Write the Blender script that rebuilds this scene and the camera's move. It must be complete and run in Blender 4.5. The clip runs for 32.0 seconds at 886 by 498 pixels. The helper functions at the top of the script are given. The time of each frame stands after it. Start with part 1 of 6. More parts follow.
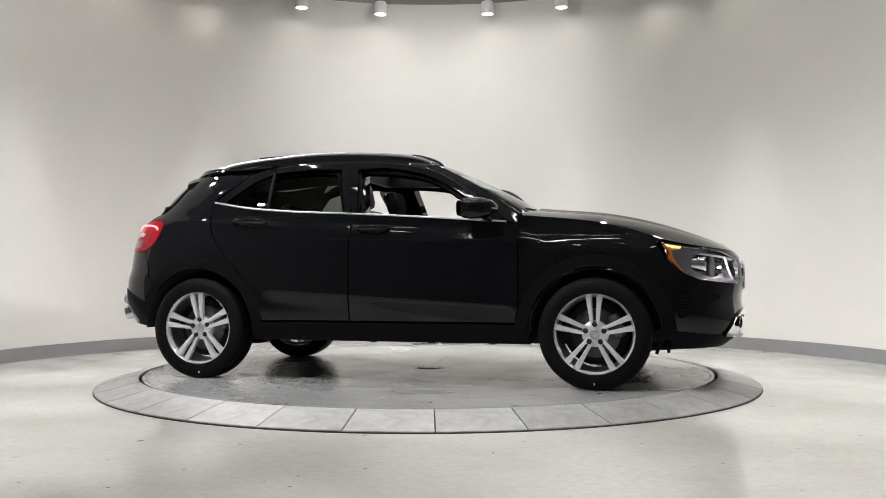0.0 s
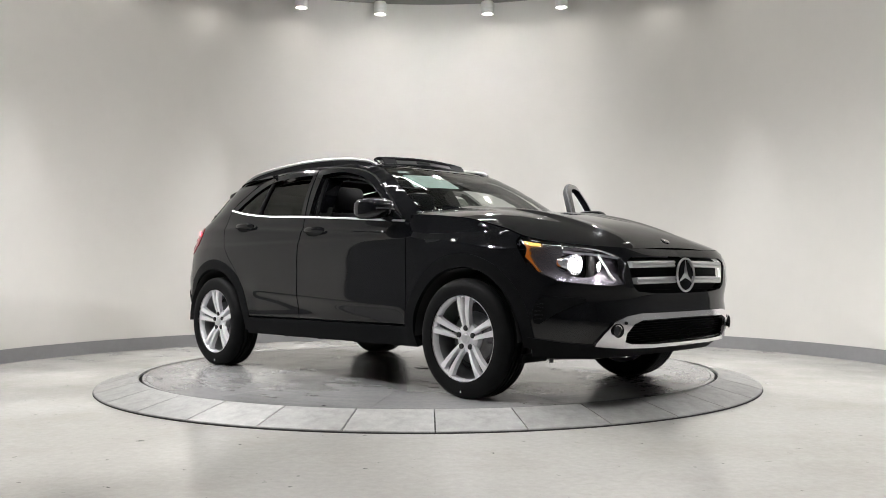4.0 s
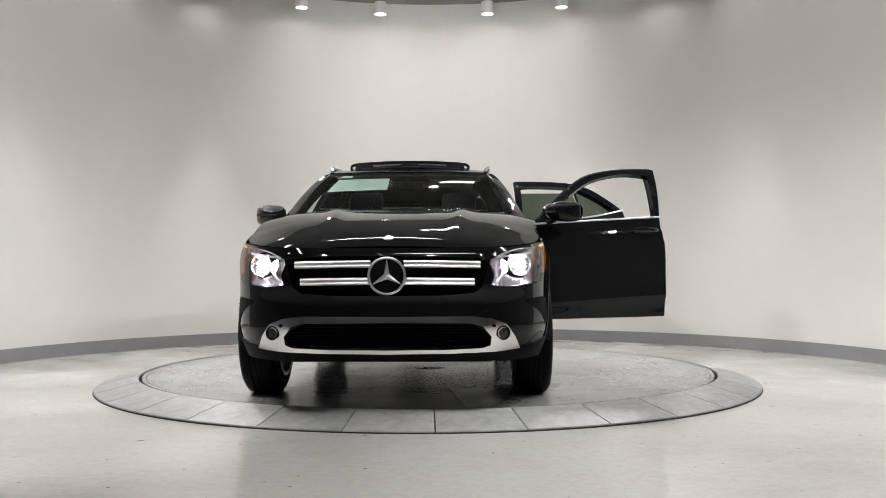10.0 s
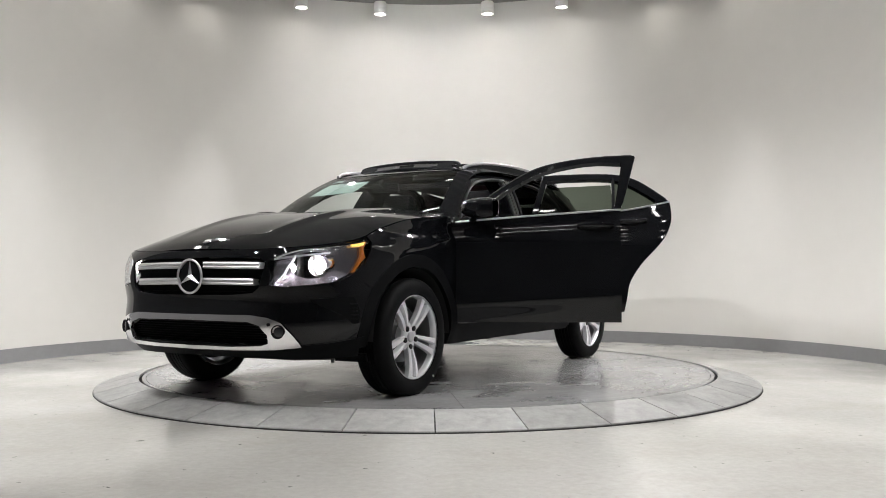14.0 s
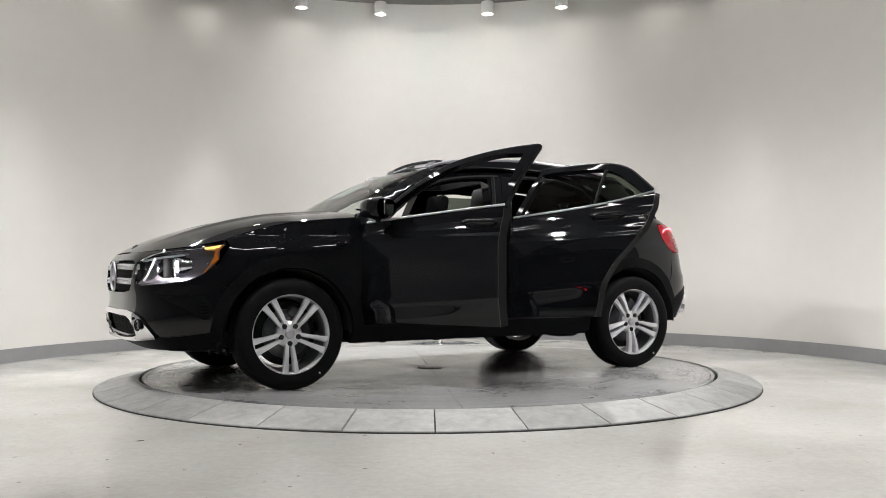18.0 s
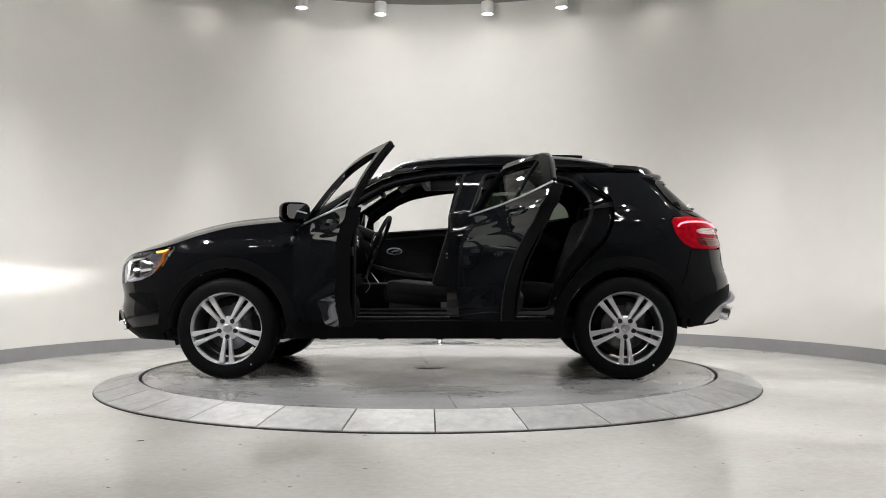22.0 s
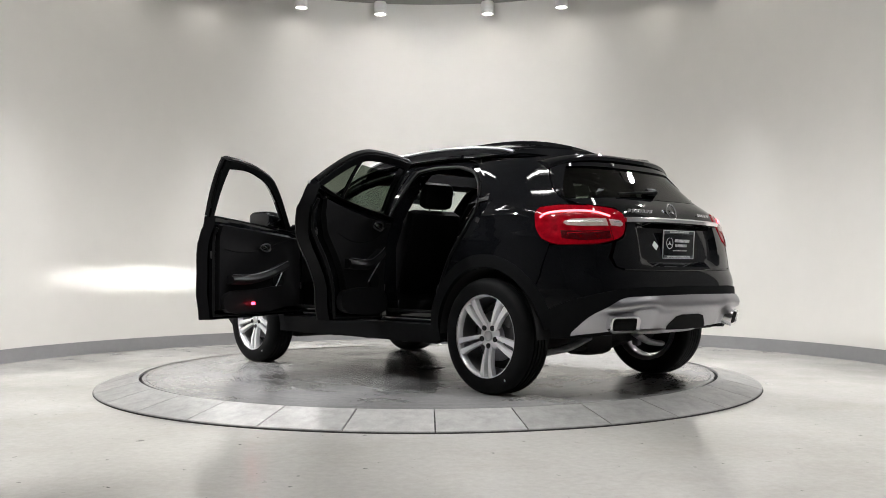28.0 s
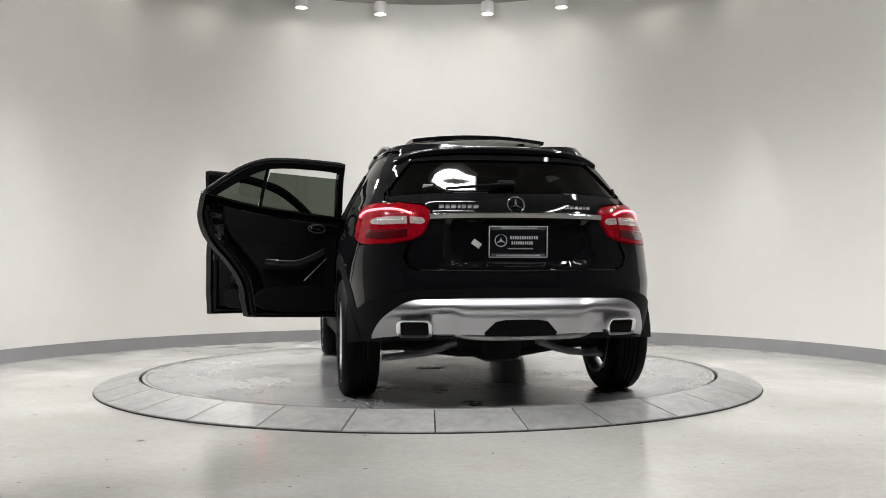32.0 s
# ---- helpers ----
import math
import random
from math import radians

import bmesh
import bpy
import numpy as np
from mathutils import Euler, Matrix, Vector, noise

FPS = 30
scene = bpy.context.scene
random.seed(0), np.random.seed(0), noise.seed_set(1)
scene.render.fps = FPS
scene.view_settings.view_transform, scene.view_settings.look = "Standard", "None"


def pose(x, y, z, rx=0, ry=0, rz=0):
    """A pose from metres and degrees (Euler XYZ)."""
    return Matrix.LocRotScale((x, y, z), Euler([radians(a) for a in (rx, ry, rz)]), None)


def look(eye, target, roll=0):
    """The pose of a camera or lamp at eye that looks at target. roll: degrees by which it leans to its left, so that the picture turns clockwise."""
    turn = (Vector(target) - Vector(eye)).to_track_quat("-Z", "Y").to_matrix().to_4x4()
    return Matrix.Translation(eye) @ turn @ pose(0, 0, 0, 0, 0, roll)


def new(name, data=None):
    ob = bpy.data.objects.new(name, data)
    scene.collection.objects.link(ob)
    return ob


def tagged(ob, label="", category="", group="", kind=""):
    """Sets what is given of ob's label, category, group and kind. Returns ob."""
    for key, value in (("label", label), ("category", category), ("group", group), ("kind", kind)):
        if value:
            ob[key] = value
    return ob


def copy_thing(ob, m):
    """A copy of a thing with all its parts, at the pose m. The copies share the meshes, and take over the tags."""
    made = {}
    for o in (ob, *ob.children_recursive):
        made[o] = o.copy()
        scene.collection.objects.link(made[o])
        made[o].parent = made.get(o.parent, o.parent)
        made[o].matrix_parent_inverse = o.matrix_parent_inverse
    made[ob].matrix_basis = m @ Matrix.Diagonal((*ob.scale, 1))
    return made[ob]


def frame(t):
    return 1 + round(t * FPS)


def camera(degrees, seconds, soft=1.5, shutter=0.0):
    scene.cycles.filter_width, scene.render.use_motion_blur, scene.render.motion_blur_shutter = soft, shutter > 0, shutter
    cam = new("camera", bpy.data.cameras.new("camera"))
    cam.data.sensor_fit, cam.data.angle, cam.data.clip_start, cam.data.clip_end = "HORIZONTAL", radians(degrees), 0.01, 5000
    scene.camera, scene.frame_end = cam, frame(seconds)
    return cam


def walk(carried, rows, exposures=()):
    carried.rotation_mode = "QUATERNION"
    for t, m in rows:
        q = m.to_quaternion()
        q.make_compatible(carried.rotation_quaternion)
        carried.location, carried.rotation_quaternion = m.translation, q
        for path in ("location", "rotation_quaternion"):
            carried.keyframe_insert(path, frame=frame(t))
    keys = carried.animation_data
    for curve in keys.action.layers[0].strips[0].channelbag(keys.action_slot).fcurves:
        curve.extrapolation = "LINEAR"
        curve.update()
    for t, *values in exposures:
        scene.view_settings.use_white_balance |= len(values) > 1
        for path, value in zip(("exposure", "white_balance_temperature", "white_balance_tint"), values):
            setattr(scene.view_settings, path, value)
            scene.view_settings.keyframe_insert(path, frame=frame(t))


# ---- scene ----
cam = camera(70, 32.0, soft=0.9)
from mathutils.geometry import delaunay_2d_cdt
from itertools import chain

# ------------------------------------------------------------------ camera
# The origin is the centre of the turntable, on its disc; the room's floor lies lower.
FLOOR = -0.078
cam.data.angle = radians(52.9)
EYE, TURN = (0.123, -6.753, 0.712), (90 + 1.522, 0, 0.167)
HOLD = pose(*EYE, *TURN) @ pose(0, 0, 0, 0, 0, -0.165)
walk(cam, [(0.0, HOLD), (32.0, HOLD)], [(0.0, 0.0), (6.0, 0.0), (8.0, -0.05), (8.5, -0.28), (9.0, -0.4), (10.0, -0.12), (11.0, -0.08), (12.0, 0.0), (32.0, 0.0)])

# ------------------------------------------------------------------ light
world = bpy.data.worlds.new("world")
scene.world = world
world.use_nodes = True
world.node_tree.nodes["Background"].inputs[0].default_value = (0.5, 0.52, 0.55, 1)
world.node_tree.nodes["Background"].inputs[1].default_value = 0.02
WALL_R, CEIL = 3.93, 3.95
SPOT_ANGLES = [-10, 9.8, -24.5, 23.5, -40, 39, -56, 55, -72, 71, -88, 87, -104, 103, -121, 120, -140, 139, -160, 159, 180]
SPOT_R = 3.65
SPOT_POWER, PANEL_POWER = 248, 8


def lamp(name, kind, power, m, colour=(1, 0.985, 0.99)):
    ob = new(name, bpy.data.lights.new(name, kind))
    ob.data.energy, ob.data.color = power, colour
    ob.matrix_world = m
    return ob


for k, a in enumerate(SPOT_ANGLES):
    # by turns aimed at the floor round the ramp and across the disc
    s, c = math.sin(radians(a)), math.cos(radians(a))
    near = k % 4 in (0, 3)
    aim = 3.0 if near else -1.2
    ob = lamp("spot_beam", "SPOT", SPOT_POWER * (1.5 if near else 1.9) * (1.0 if abs(a) < 130 else 0.8 if near else 0.35) * (1.17 if a < 0 else 0.99), look((SPOT_R * s, SPOT_R * c, 3.735), (aim * s, aim * c, FLOOR)))
    ob.data.spot_size, ob.data.spot_blend, ob.data.shadow_soft_size = radians(42 if near else 62), 0.6, 0.045
# added fill with no known source, brightens the upper middle of the wall
FILL_WASH = (0.0, 1.5)
ob = lamp("wall_wash", "SPOT", 170, look((*FILL_WASH, 3.735), (0, 3.93, 2.95)))
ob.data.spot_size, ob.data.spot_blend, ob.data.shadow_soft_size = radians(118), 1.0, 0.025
PANELS = [(0.35, 1.9, 0, 0.6), (0.0, -1.5, 0, 1.5), (-1.9, 0.2, 90, 1.5), (1.9, 0.2, 90, 1.5), (-1.9, -2.4, 90, 1.5), (1.9, -2.4, 90, 1.5), (-0.5, 0.2, 0, 1.5), (0.3, -3.2, 0, 1.5)]
for x, y, a, w in PANELS:
    ob = lamp("panel_light", "AREA", PANEL_POWER, pose(x, y, CEIL - 0.03, 0, 0, a))
    ob.data.shape, ob.data.size, ob.data.size_y = "RECTANGLE", w * 0.7, 0.06

# ------------------------------------------------------------------ materials


def mat(name, colour, rough=0.5, metal=0.0, vary=0.0, scale=8.0, bump=0.0, bump_scale=60.0, coat=0.0, spec=0.5, emit=0.0, emit_colour=None,
        rough_vary=0.0, transmission=0.0, ior=1.45, dark=None):
    m = bpy.data.materials.new(name)
    m.use_nodes = True
    nt = m.node_tree
    b = nt.nodes["Principled BSDF"]
    b.inputs["Base Color"].default_value = (*colour, 1)
    b.inputs["Roughness"].default_value = rough
    b.inputs["Metallic"].default_value = metal
    b.inputs["Coat Weight"].default_value = coat
    b.inputs["Coat Roughness"].default_value = 0.03
    b.inputs["Specular IOR Level"].default_value = spec
    b.inputs["Transmission Weight"].default_value = transmission
    b.inputs["IOR"].default_value = ior
    if emit:
        b.inputs["Emission Color"].default_value = (*(emit_colour or colour), 1)
        b.inputs["Emission Strength"].default_value = emit
    if vary or rough_vary or bump:
        tc = nt.nodes.new("ShaderNodeTexCoord")

        def noise_node(sc, detail=5):
            n = nt.nodes.new("ShaderNodeTexNoise")
            n.inputs["Scale"].default_value, n.inputs["Detail"].default_value = sc, detail
            nt.links.new(tc.outputs["Object"], n.inputs["Vector"])
            return n
        if vary:
            n = noise_node(scale)
            n2 = noise_node(scale * 7.3)
            mx = nt.nodes.new("ShaderNodeMath")
            mx.operation = "MULTIPLY_ADD"
            nt.links.new(n2.outputs["Fac"], mx.inputs[0])
            mx.inputs[1].default_value = 0.4
            nt.links.new(n.outputs["Fac"], mx.inputs[2])
            r = nt.nodes.new("ShaderNodeValToRGB")
            lo = dark or tuple(c * (1 - vary) for c in colour)
            r.color_ramp.elements[0].position, r.color_ramp.elements[1].position = 0.45, 0.95
            r.color_ramp.elements[0].color = (*lo, 1)
            r.color_ramp.elements[1].color = (*(min(1, c * (1 + vary * 0.6)) for c in colour), 1)
            nt.links.new(mx.outputs[0], r.inputs[0])
            nt.links.new(r.outputs[0], b.inputs["Base Color"])
        if rough_vary:
            n = noise_node(scale * 1.7, 6)
            mr = nt.nodes.new("ShaderNodeMapRange")
            mr.inputs[1].default_value, mr.inputs[2].default_value = 0.3, 0.7
            mr.inputs[3].default_value, mr.inputs[4].default_value = max(0.02, rough - rough_vary), rough + rough_vary
            nt.links.new(n.outputs["Fac"], mr.inputs[0])
            nt.links.new(mr.outputs[0], b.inputs["Roughness"])
        if bump:
            n = noise_node(bump_scale, 4)
            bp = nt.nodes.new("ShaderNodeBump")
            bp.inputs["Strength"].default_value, bp.inputs["Distance"].default_value = bump, 0.004
            nt.links.new(n.outputs["Fac"], bp.inputs["Height"])
            nt.links.new(bp.outputs[0], b.inputs["Normal"])
    return m


def glass_mat(name, tint, rough=0.0, gloss=0.05):
    """Thin glass: tinted see-through with a mirror gloss that grows at grazing angles."""
    m = bpy.data.materials.new(name)
    m.use_nodes = True
    nt = m.node_tree
    nt.nodes.remove(nt.nodes["Principled BSDF"])
    out = nt.nodes["Material Output"]
    tr, gl, mx, lw, pw, ma = (nt.nodes.new("ShaderNode" + k) for k in ("BsdfTransparent", "BsdfGlossy", "MixShader", "LayerWeight", "Math", "Math"))
    tr.inputs[0].default_value = (*tint, 1)
    gl.inputs["Roughness"].default_value = rough
    # gloss by the angle, the same from within and without
    pw.operation, ma.operation = "POWER", "MULTIPLY_ADD"
    nt.links.new(lw.outputs["Facing"], pw.inputs[0])
    pw.inputs[1].default_value = 5.0
    nt.links.new(pw.outputs[0], ma.inputs[0])
    lw.inputs[0].default_value = 0.5
    ma.inputs[1].default_value, ma.inputs[2].default_value = 1 - gloss, gloss
    nt.links.new(ma.outputs[0], mx.inputs[0])
    nt.links.new(tr.outputs[0], mx.inputs[1])
    nt.links.new(gl.outputs[0], mx.inputs[2])
    nt.links.new(mx.outputs[0], out.inputs[0])
    return m


def shader(name):
    m = bpy.data.materials.new(name)
    m.use_nodes = True
    nt = m.node_tree

    def node(kind, **inputs):
        n = nt.nodes.new("ShaderNode" + kind)
        for key, value in inputs.items():
            n.inputs[int(key[1:])].default_value = value
        return n
    return m, nt, node, nt.nodes["Principled BSDF"]


def ramp_of(nt, node, source, stops):
    r = node("ValToRGB")
    e = r.color_ramp.elements
    while len(e) < len(stops):
        e.new(0.5)
    for q, (p, c) in zip(e, stops):
        q.position, q.color = p, (c, c, c, 1) if isinstance(c, float) else (*c, 1)
    nt.links.new(source, r.inputs[0])
    return r.outputs[0]


def tile_random(m):
    """Each plate a little lighter or darker than its neighbours."""
    nt = m.node_tree
    b = nt.nodes["Principled BSDF"]
    info, mr, mx = (nt.nodes.new("ShaderNode" + k) for k in ("ObjectInfo", "MapRange", "MixRGB"))
    mx.blend_type = "MULTIPLY"
    mx.inputs[0].default_value = 1.0
    mr.inputs[3].default_value, mr.inputs[4].default_value = 0.8, 1.1
    nt.links.new(info.outputs["Random"], mr.inputs[0])
    src = b.inputs["Base Color"].links[0].from_socket
    nt.links.new(src, mx.inputs[1])
    nt.links.new(mr.outputs[0], mx.inputs[2])
    nt.links.new(mx.outputs[0], b.inputs["Base Color"])


def floor_mat():
    """Pale sealed concrete: cloudy, with fine grain, scattered dark specks and a soft gloss."""
    m, nt, node, b = shader("polished_concrete")
    tc = node("TexCoord")

    def cloud(scale, detail=6.0, rough=0.6):
        n = node("TexNoise")
        n.inputs["Scale"].default_value, n.inputs["Detail"].default_value, n.inputs["Roughness"].default_value = scale, detail, rough
        nt.links.new(tc.outputs["Object"], n.inputs["Vector"])
        return n.outputs["Fac"]

    def mix(kind, fac, a, c):
        n = node("MixRGB")
        n.blend_type = kind
        n.inputs[0].default_value = fac
        nt.links.new(a, n.inputs[1])
        nt.links.new(c, n.inputs[2])
        return n.outputs[0]
    base = ramp_of(nt, node, cloud(0.7, 8.0), [(0.25, (0.52, 0.508, 0.48)), (0.75, (0.575, 0.562, 0.535))])
    fine = ramp_of(nt, node, cloud(26.0, 8.0, 0.7), [(0.3, 0.86), (0.7, 1.0)])
    specks = ramp_of(nt, node, cloud(17.0, 3.0, 0.5), [(0.24, 0.35), (0.29, 1.0)])
    grime = ramp_of(nt, node, cloud(1.7, 12.0, 0.72), [(0.36, (0.8, 0.77, 0.72)), (0.52, (1.0, 1.0, 1.0))])
    col = mix("MULTIPLY", 1.0, mix("MULTIPLY", 0.35, mix("MULTIPLY", 1.0, base, fine), grime), specks)
    nt.links.new(col, b.inputs["Base Color"])
    nt.links.new(ramp_of(nt, node, cloud(3.0, 8.0, 0.65), [(0.3, 0.1), (0.7, 0.2)]), b.inputs["Roughness"])
    bp = node("Bump")
    bp.inputs["Strength"].default_value, bp.inputs["Distance"].default_value = 0.04, 0.003
    b.inputs["IOR"].default_value = 1.62
    nt.links.new(cloud(9.0, 8.0), bp.inputs["Height"])
    nt.links.new(bp.outputs[0], b.inputs["Normal"])
    return m


def disc_mat():
    """Grey painted steel, smeared in arcs by turning tyres."""
    m, nt, node, b = shader("worn_disc_paint")
    tc, sep, ln, at, cmb = node("TexCoord"), node("SeparateXYZ"), node("VectorMath"), node("Math"), node("CombineXYZ")
    at.operation, ln.operation = "ARCTAN2", "LENGTH"
    nt.links.new(tc.outputs["Object"], sep.inputs[0])
    nt.links.new(tc.outputs["Object"], ln.inputs[0])
    nt.links.new(sep.outputs[1], at.inputs[0])
    nt.links.new(sep.outputs[0], at.inputs[1])
    nt.links.new(ln.outputs["Value"], cmb.inputs[0])
    nt.links.new(at.outputs[0], cmb.inputs[1])

    def cloud(src, scale, sx=1.0, sy=1.0, detail=6.0):
        mp, n = node("Mapping"), node("TexNoise")
        mp.inputs["Scale"].default_value = (sx, sy, 1)
        nt.links.new(src, mp.inputs[0])
        n.inputs["Scale"].default_value, n.inputs["Detail"].default_value = scale, detail
        nt.links.new(mp.outputs[0], n.inputs["Vector"])
        return n.outputs["Fac"]
    plain = ramp_of(nt, node, cloud(tc.outputs["Object"], 1.6), [(0.3, 0.27), (0.7, 0.33)])
    arcs = ramp_of(nt, node, cloud(cmb.outputs[0], 2.0, 9.0, 1.2), [(0.3, 0.7), (0.7, 1.0)])
    grain = ramp_of(nt, node, cloud(tc.outputs["Object"], 30.0, detail=8.0), [(0.3, 0.86), (0.7, 1.0)])
    # dark mottling, thick in the middle of the disc and thinning out towards its rim
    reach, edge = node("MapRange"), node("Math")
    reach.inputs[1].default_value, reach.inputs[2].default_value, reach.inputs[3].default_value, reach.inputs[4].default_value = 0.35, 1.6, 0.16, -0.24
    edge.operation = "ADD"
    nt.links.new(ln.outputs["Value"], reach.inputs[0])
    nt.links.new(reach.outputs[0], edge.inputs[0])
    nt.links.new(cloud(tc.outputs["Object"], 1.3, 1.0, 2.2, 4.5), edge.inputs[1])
    mottle = ramp_of(nt, node, edge.outputs[0], [(0.36, 1.0), (0.72, 0.24)])
    out = plain
    for other, fac in ((arcs, 0.5), (grain, 1.0), (mottle, 1.0)):
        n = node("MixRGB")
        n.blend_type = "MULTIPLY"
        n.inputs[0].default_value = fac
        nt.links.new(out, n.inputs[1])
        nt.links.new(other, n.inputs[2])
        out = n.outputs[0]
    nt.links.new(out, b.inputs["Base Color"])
    b.inputs["IOR"].default_value = 1.75
    nt.links.new(ramp_of(nt, node, cloud(tc.outputs["Object"], 2.2), [(0.3, 0.19), (0.7, 0.25)]), b.inputs["Roughness"])
    return m


M_WALL = mat("painted_wall", (0.75, 0.739, 0.708), 0.75, vary=0.03, scale=0.9, bump=0.04, bump_scale=35)
M_BACK = mat("added_wall_grey", (0.2, 0.2, 0.2), 0.8, vary=0.15, scale=1.5)
# ceiling grey chosen to dim its bounce and its reflection in the hood
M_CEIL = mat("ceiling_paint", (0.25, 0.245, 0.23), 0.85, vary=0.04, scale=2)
M_BASE = mat("baseboard_vinyl", (0.27, 0.27, 0.28), 0.45, vary=0.1, scale=3)
M_FLOOR = floor_mat()
M_TILE = mat("steel_ramp_plate", (0.37, 0.37, 0.358), 0.56, vary=0.22, scale=16, rough_vary=0.04, bump=0.05, bump_scale=60, metal=0.2)
M_DISC = disc_mat()
tile_random(M_TILE)
# near-black that paints in the unlit depth of the exhaust tips
M_BORE = mat("bore_shade_black", (0.006, 0.006, 0.006), 0.9, spec=0.1)
M_GAP = mat("dark_gap", (0.02, 0.02, 0.02), 0.8)
M_WHITE = mat("white_enamel", (0.8, 0.8, 0.78), 0.35)
M_LENS = mat("lamp_lens", (1, 1, 1), 0.4, emit=34, emit_colour=(1, 0.96, 0.9))
M_PANEL = mat("panel_diffuser", (1, 1, 1), 0.4, emit=26, emit_colour=(1, 0.97, 0.93))

M_PAINT = mat("black_paint", (0.0042, 0.0046, 0.0055), 0.035, spec=0.44, rough_vary=0.015, scale=2)
M_RAIL = mat("anodised_rail", (0.27, 0.27, 0.28), 0.32, 1.0)
M_CAST = mat("cast_alloy", (0.45, 0.45, 0.46), 0.45, 0.35, vary=0.3, scale=18)
M_JAMB = mat("door_jamb_paint", (0.003, 0.003, 0.0035), 0.5, spec=0.1)
M_PLASTIC = mat("black_plastic", (0.0055, 0.0058, 0.0064), 0.55, spec=0.06, vary=0.2, scale=30, bump=0.05, bump_scale=220)
M_RUBBER = mat("tyre_rubber", (0.006, 0.0062, 0.0066), 0.6, spec=0.1, vary=0.3, scale=12, bump=0.08, bump_scale=90)
M_CHROME = mat("chrome", (0.86, 0.86, 0.88), 0.12, 1.0)
M_SKID = mat("brushed_skid_plate", (0.42, 0.42, 0.44), 0.36, 1.0)
M_SATIN = mat("satin_silver", (0.62, 0.62, 0.64), 0.34, 0.9, bump=0.02, bump_scale=30)
M_ALLOY = mat("silver_alloy", (0.82, 0.82, 0.84), 0.3, 0.45, coat=0.2)
# the rim's silver again, darkened for the shade behind the spokes
M_BARREL = mat("shaded_barrel_metal", (0.4, 0.4, 0.41), 0.35, 0.9)
M_STEEL = mat("brake_steel", (0.16, 0.16, 0.165), 0.38, 0.9, vary=0.2, scale=20)
M_DARK = mat("dark_underbody", (0.013, 0.013, 0.0135), 0.8, vary=0.3, scale=10)
M_CABIN = mat("cabin_trim", (0.008, 0.008, 0.0086), 0.5, spec=0.1, vary=0.2, scale=40, bump=0.06, bump_scale=260)
M_SEAT = mat("seat_leatherette", (0.007, 0.007, 0.0078), 0.6, spec=0.05, vary=0.2, scale=20, bump=0.08, bump_scale=160)
M_TINT = glass_mat("privacy_glass", (0.13, 0.155, 0.125))
M_REARGLASS = glass_mat("dark_rear_glass", (0.03, 0.036, 0.031))
M_WSHIELD = glass_mat("windscreen_glass", (0.72, 0.78, 0.75))
M_RED = mat("red_lens", (0.2, 0.0012, 0.006), 0.08, vary=0.6, scale=26, spec=0.4, emit=0.06, emit_colour=(1, 0.005, 0.025))
M_REDGLOW = mat("lit_red_element", (0.7, 0.05, 0.08), 0.2, emit=4.5, emit_colour=(1, 0.13, 0.16))
M_AMBER = mat("amber_lens", (0.28, 0.06, 0.006), 0.15, coat=1.0, emit=0.08, emit_colour=(1, 0.4, 0.05))
M_BEAM = mat("lit_headlamp", (1, 1, 1), 0.3, emit=90, emit_colour=(1, 0.93, 0.88))
M_PAPER = mat("white_paper", (0.72, 0.78, 0.75), 0.7, vary=0.05, scale=30)
M_INK = mat("dark_print", (0.1, 0.11, 0.12), 0.7)
M_GLASSDARK = mat("dark_lamp_glass", (0.03, 0.03, 0.035), 0.05, coat=1.0)
M_CLEAR = glass_mat("clear_lens", (0.93, 0.95, 0.97))
M_LAMPBACK = mat("lamp_housing", (0.36, 0.33, 0.37), 0.2, 0.8)
M_DAYLED = mat("lit_white_strip", (0.9, 0.9, 0.9), 0.3, emit=0.4, emit_colour=(1, 0.95, 0.92))
M_BULB = mat("lit_bulb", (1, 1, 1), 0.3, emit=30000, emit_colour=(1, 0.95, 0.88))
M_PINK = mat("pale_lens", (0.64, 0.48, 0.47), 0.12, 0.3, coat=1.0, vary=0.3, scale=50)
M_YELLOW = mat("lit_amber_strip", (0.8, 0.5, 0.1), 0.25, emit=0.9, emit_colour=(1, 0.62, 0.16))
M_WARN = mat("lit_warning_lens", (0.8, 0.02, 0.03), 0.25, emit=14.0, emit_colour=(1, 0.03, 0.06))
M_DARKRED = mat("dark_red_lens", (0.07, 0.001, 0.003), 0.12, coat=1.0, vary=0.5, scale=40)
M_PLATE = mat("plate_face", (0.006, 0.007, 0.009), 0.4, vary=0.2, scale=30, spec=0.15)
M_MIRROR = mat("mirror_glass", (0.85, 0.86, 0.88), 0.02, 1.0)
M_NET = glass_mat("deflector_net", (0.14, 0.14, 0.145), rough=0.6, gloss=0.02)
M_CLEARPLASTIC = mat("clear_plastic", (0.03, 0.03, 0.031), 0.2, coat=1.0)
M_SCREEN = mat("display", (0.01, 0.01, 0.012), 0.1, coat=1.0)
M_INKPAPER = mat("grey_print", (0.3, 0.32, 0.33), 0.7)
M_SHEET = mat("printed_sheet", (0.33, 0.4, 0.38), 0.7, vary=0.08, scale=40)
M_CALIPER = mat("brake_caliper", (0.12, 0.12, 0.125), 0.4, 0.6)
M_STEELDARK = mat("muffler_steel", (0.07, 0.068, 0.062), 0.45, 0.85, vary=0.25, scale=9)
M_SILVERPRINT = mat("silver_print", (0.72, 0.73, 0.75), 0.4, 0.2)

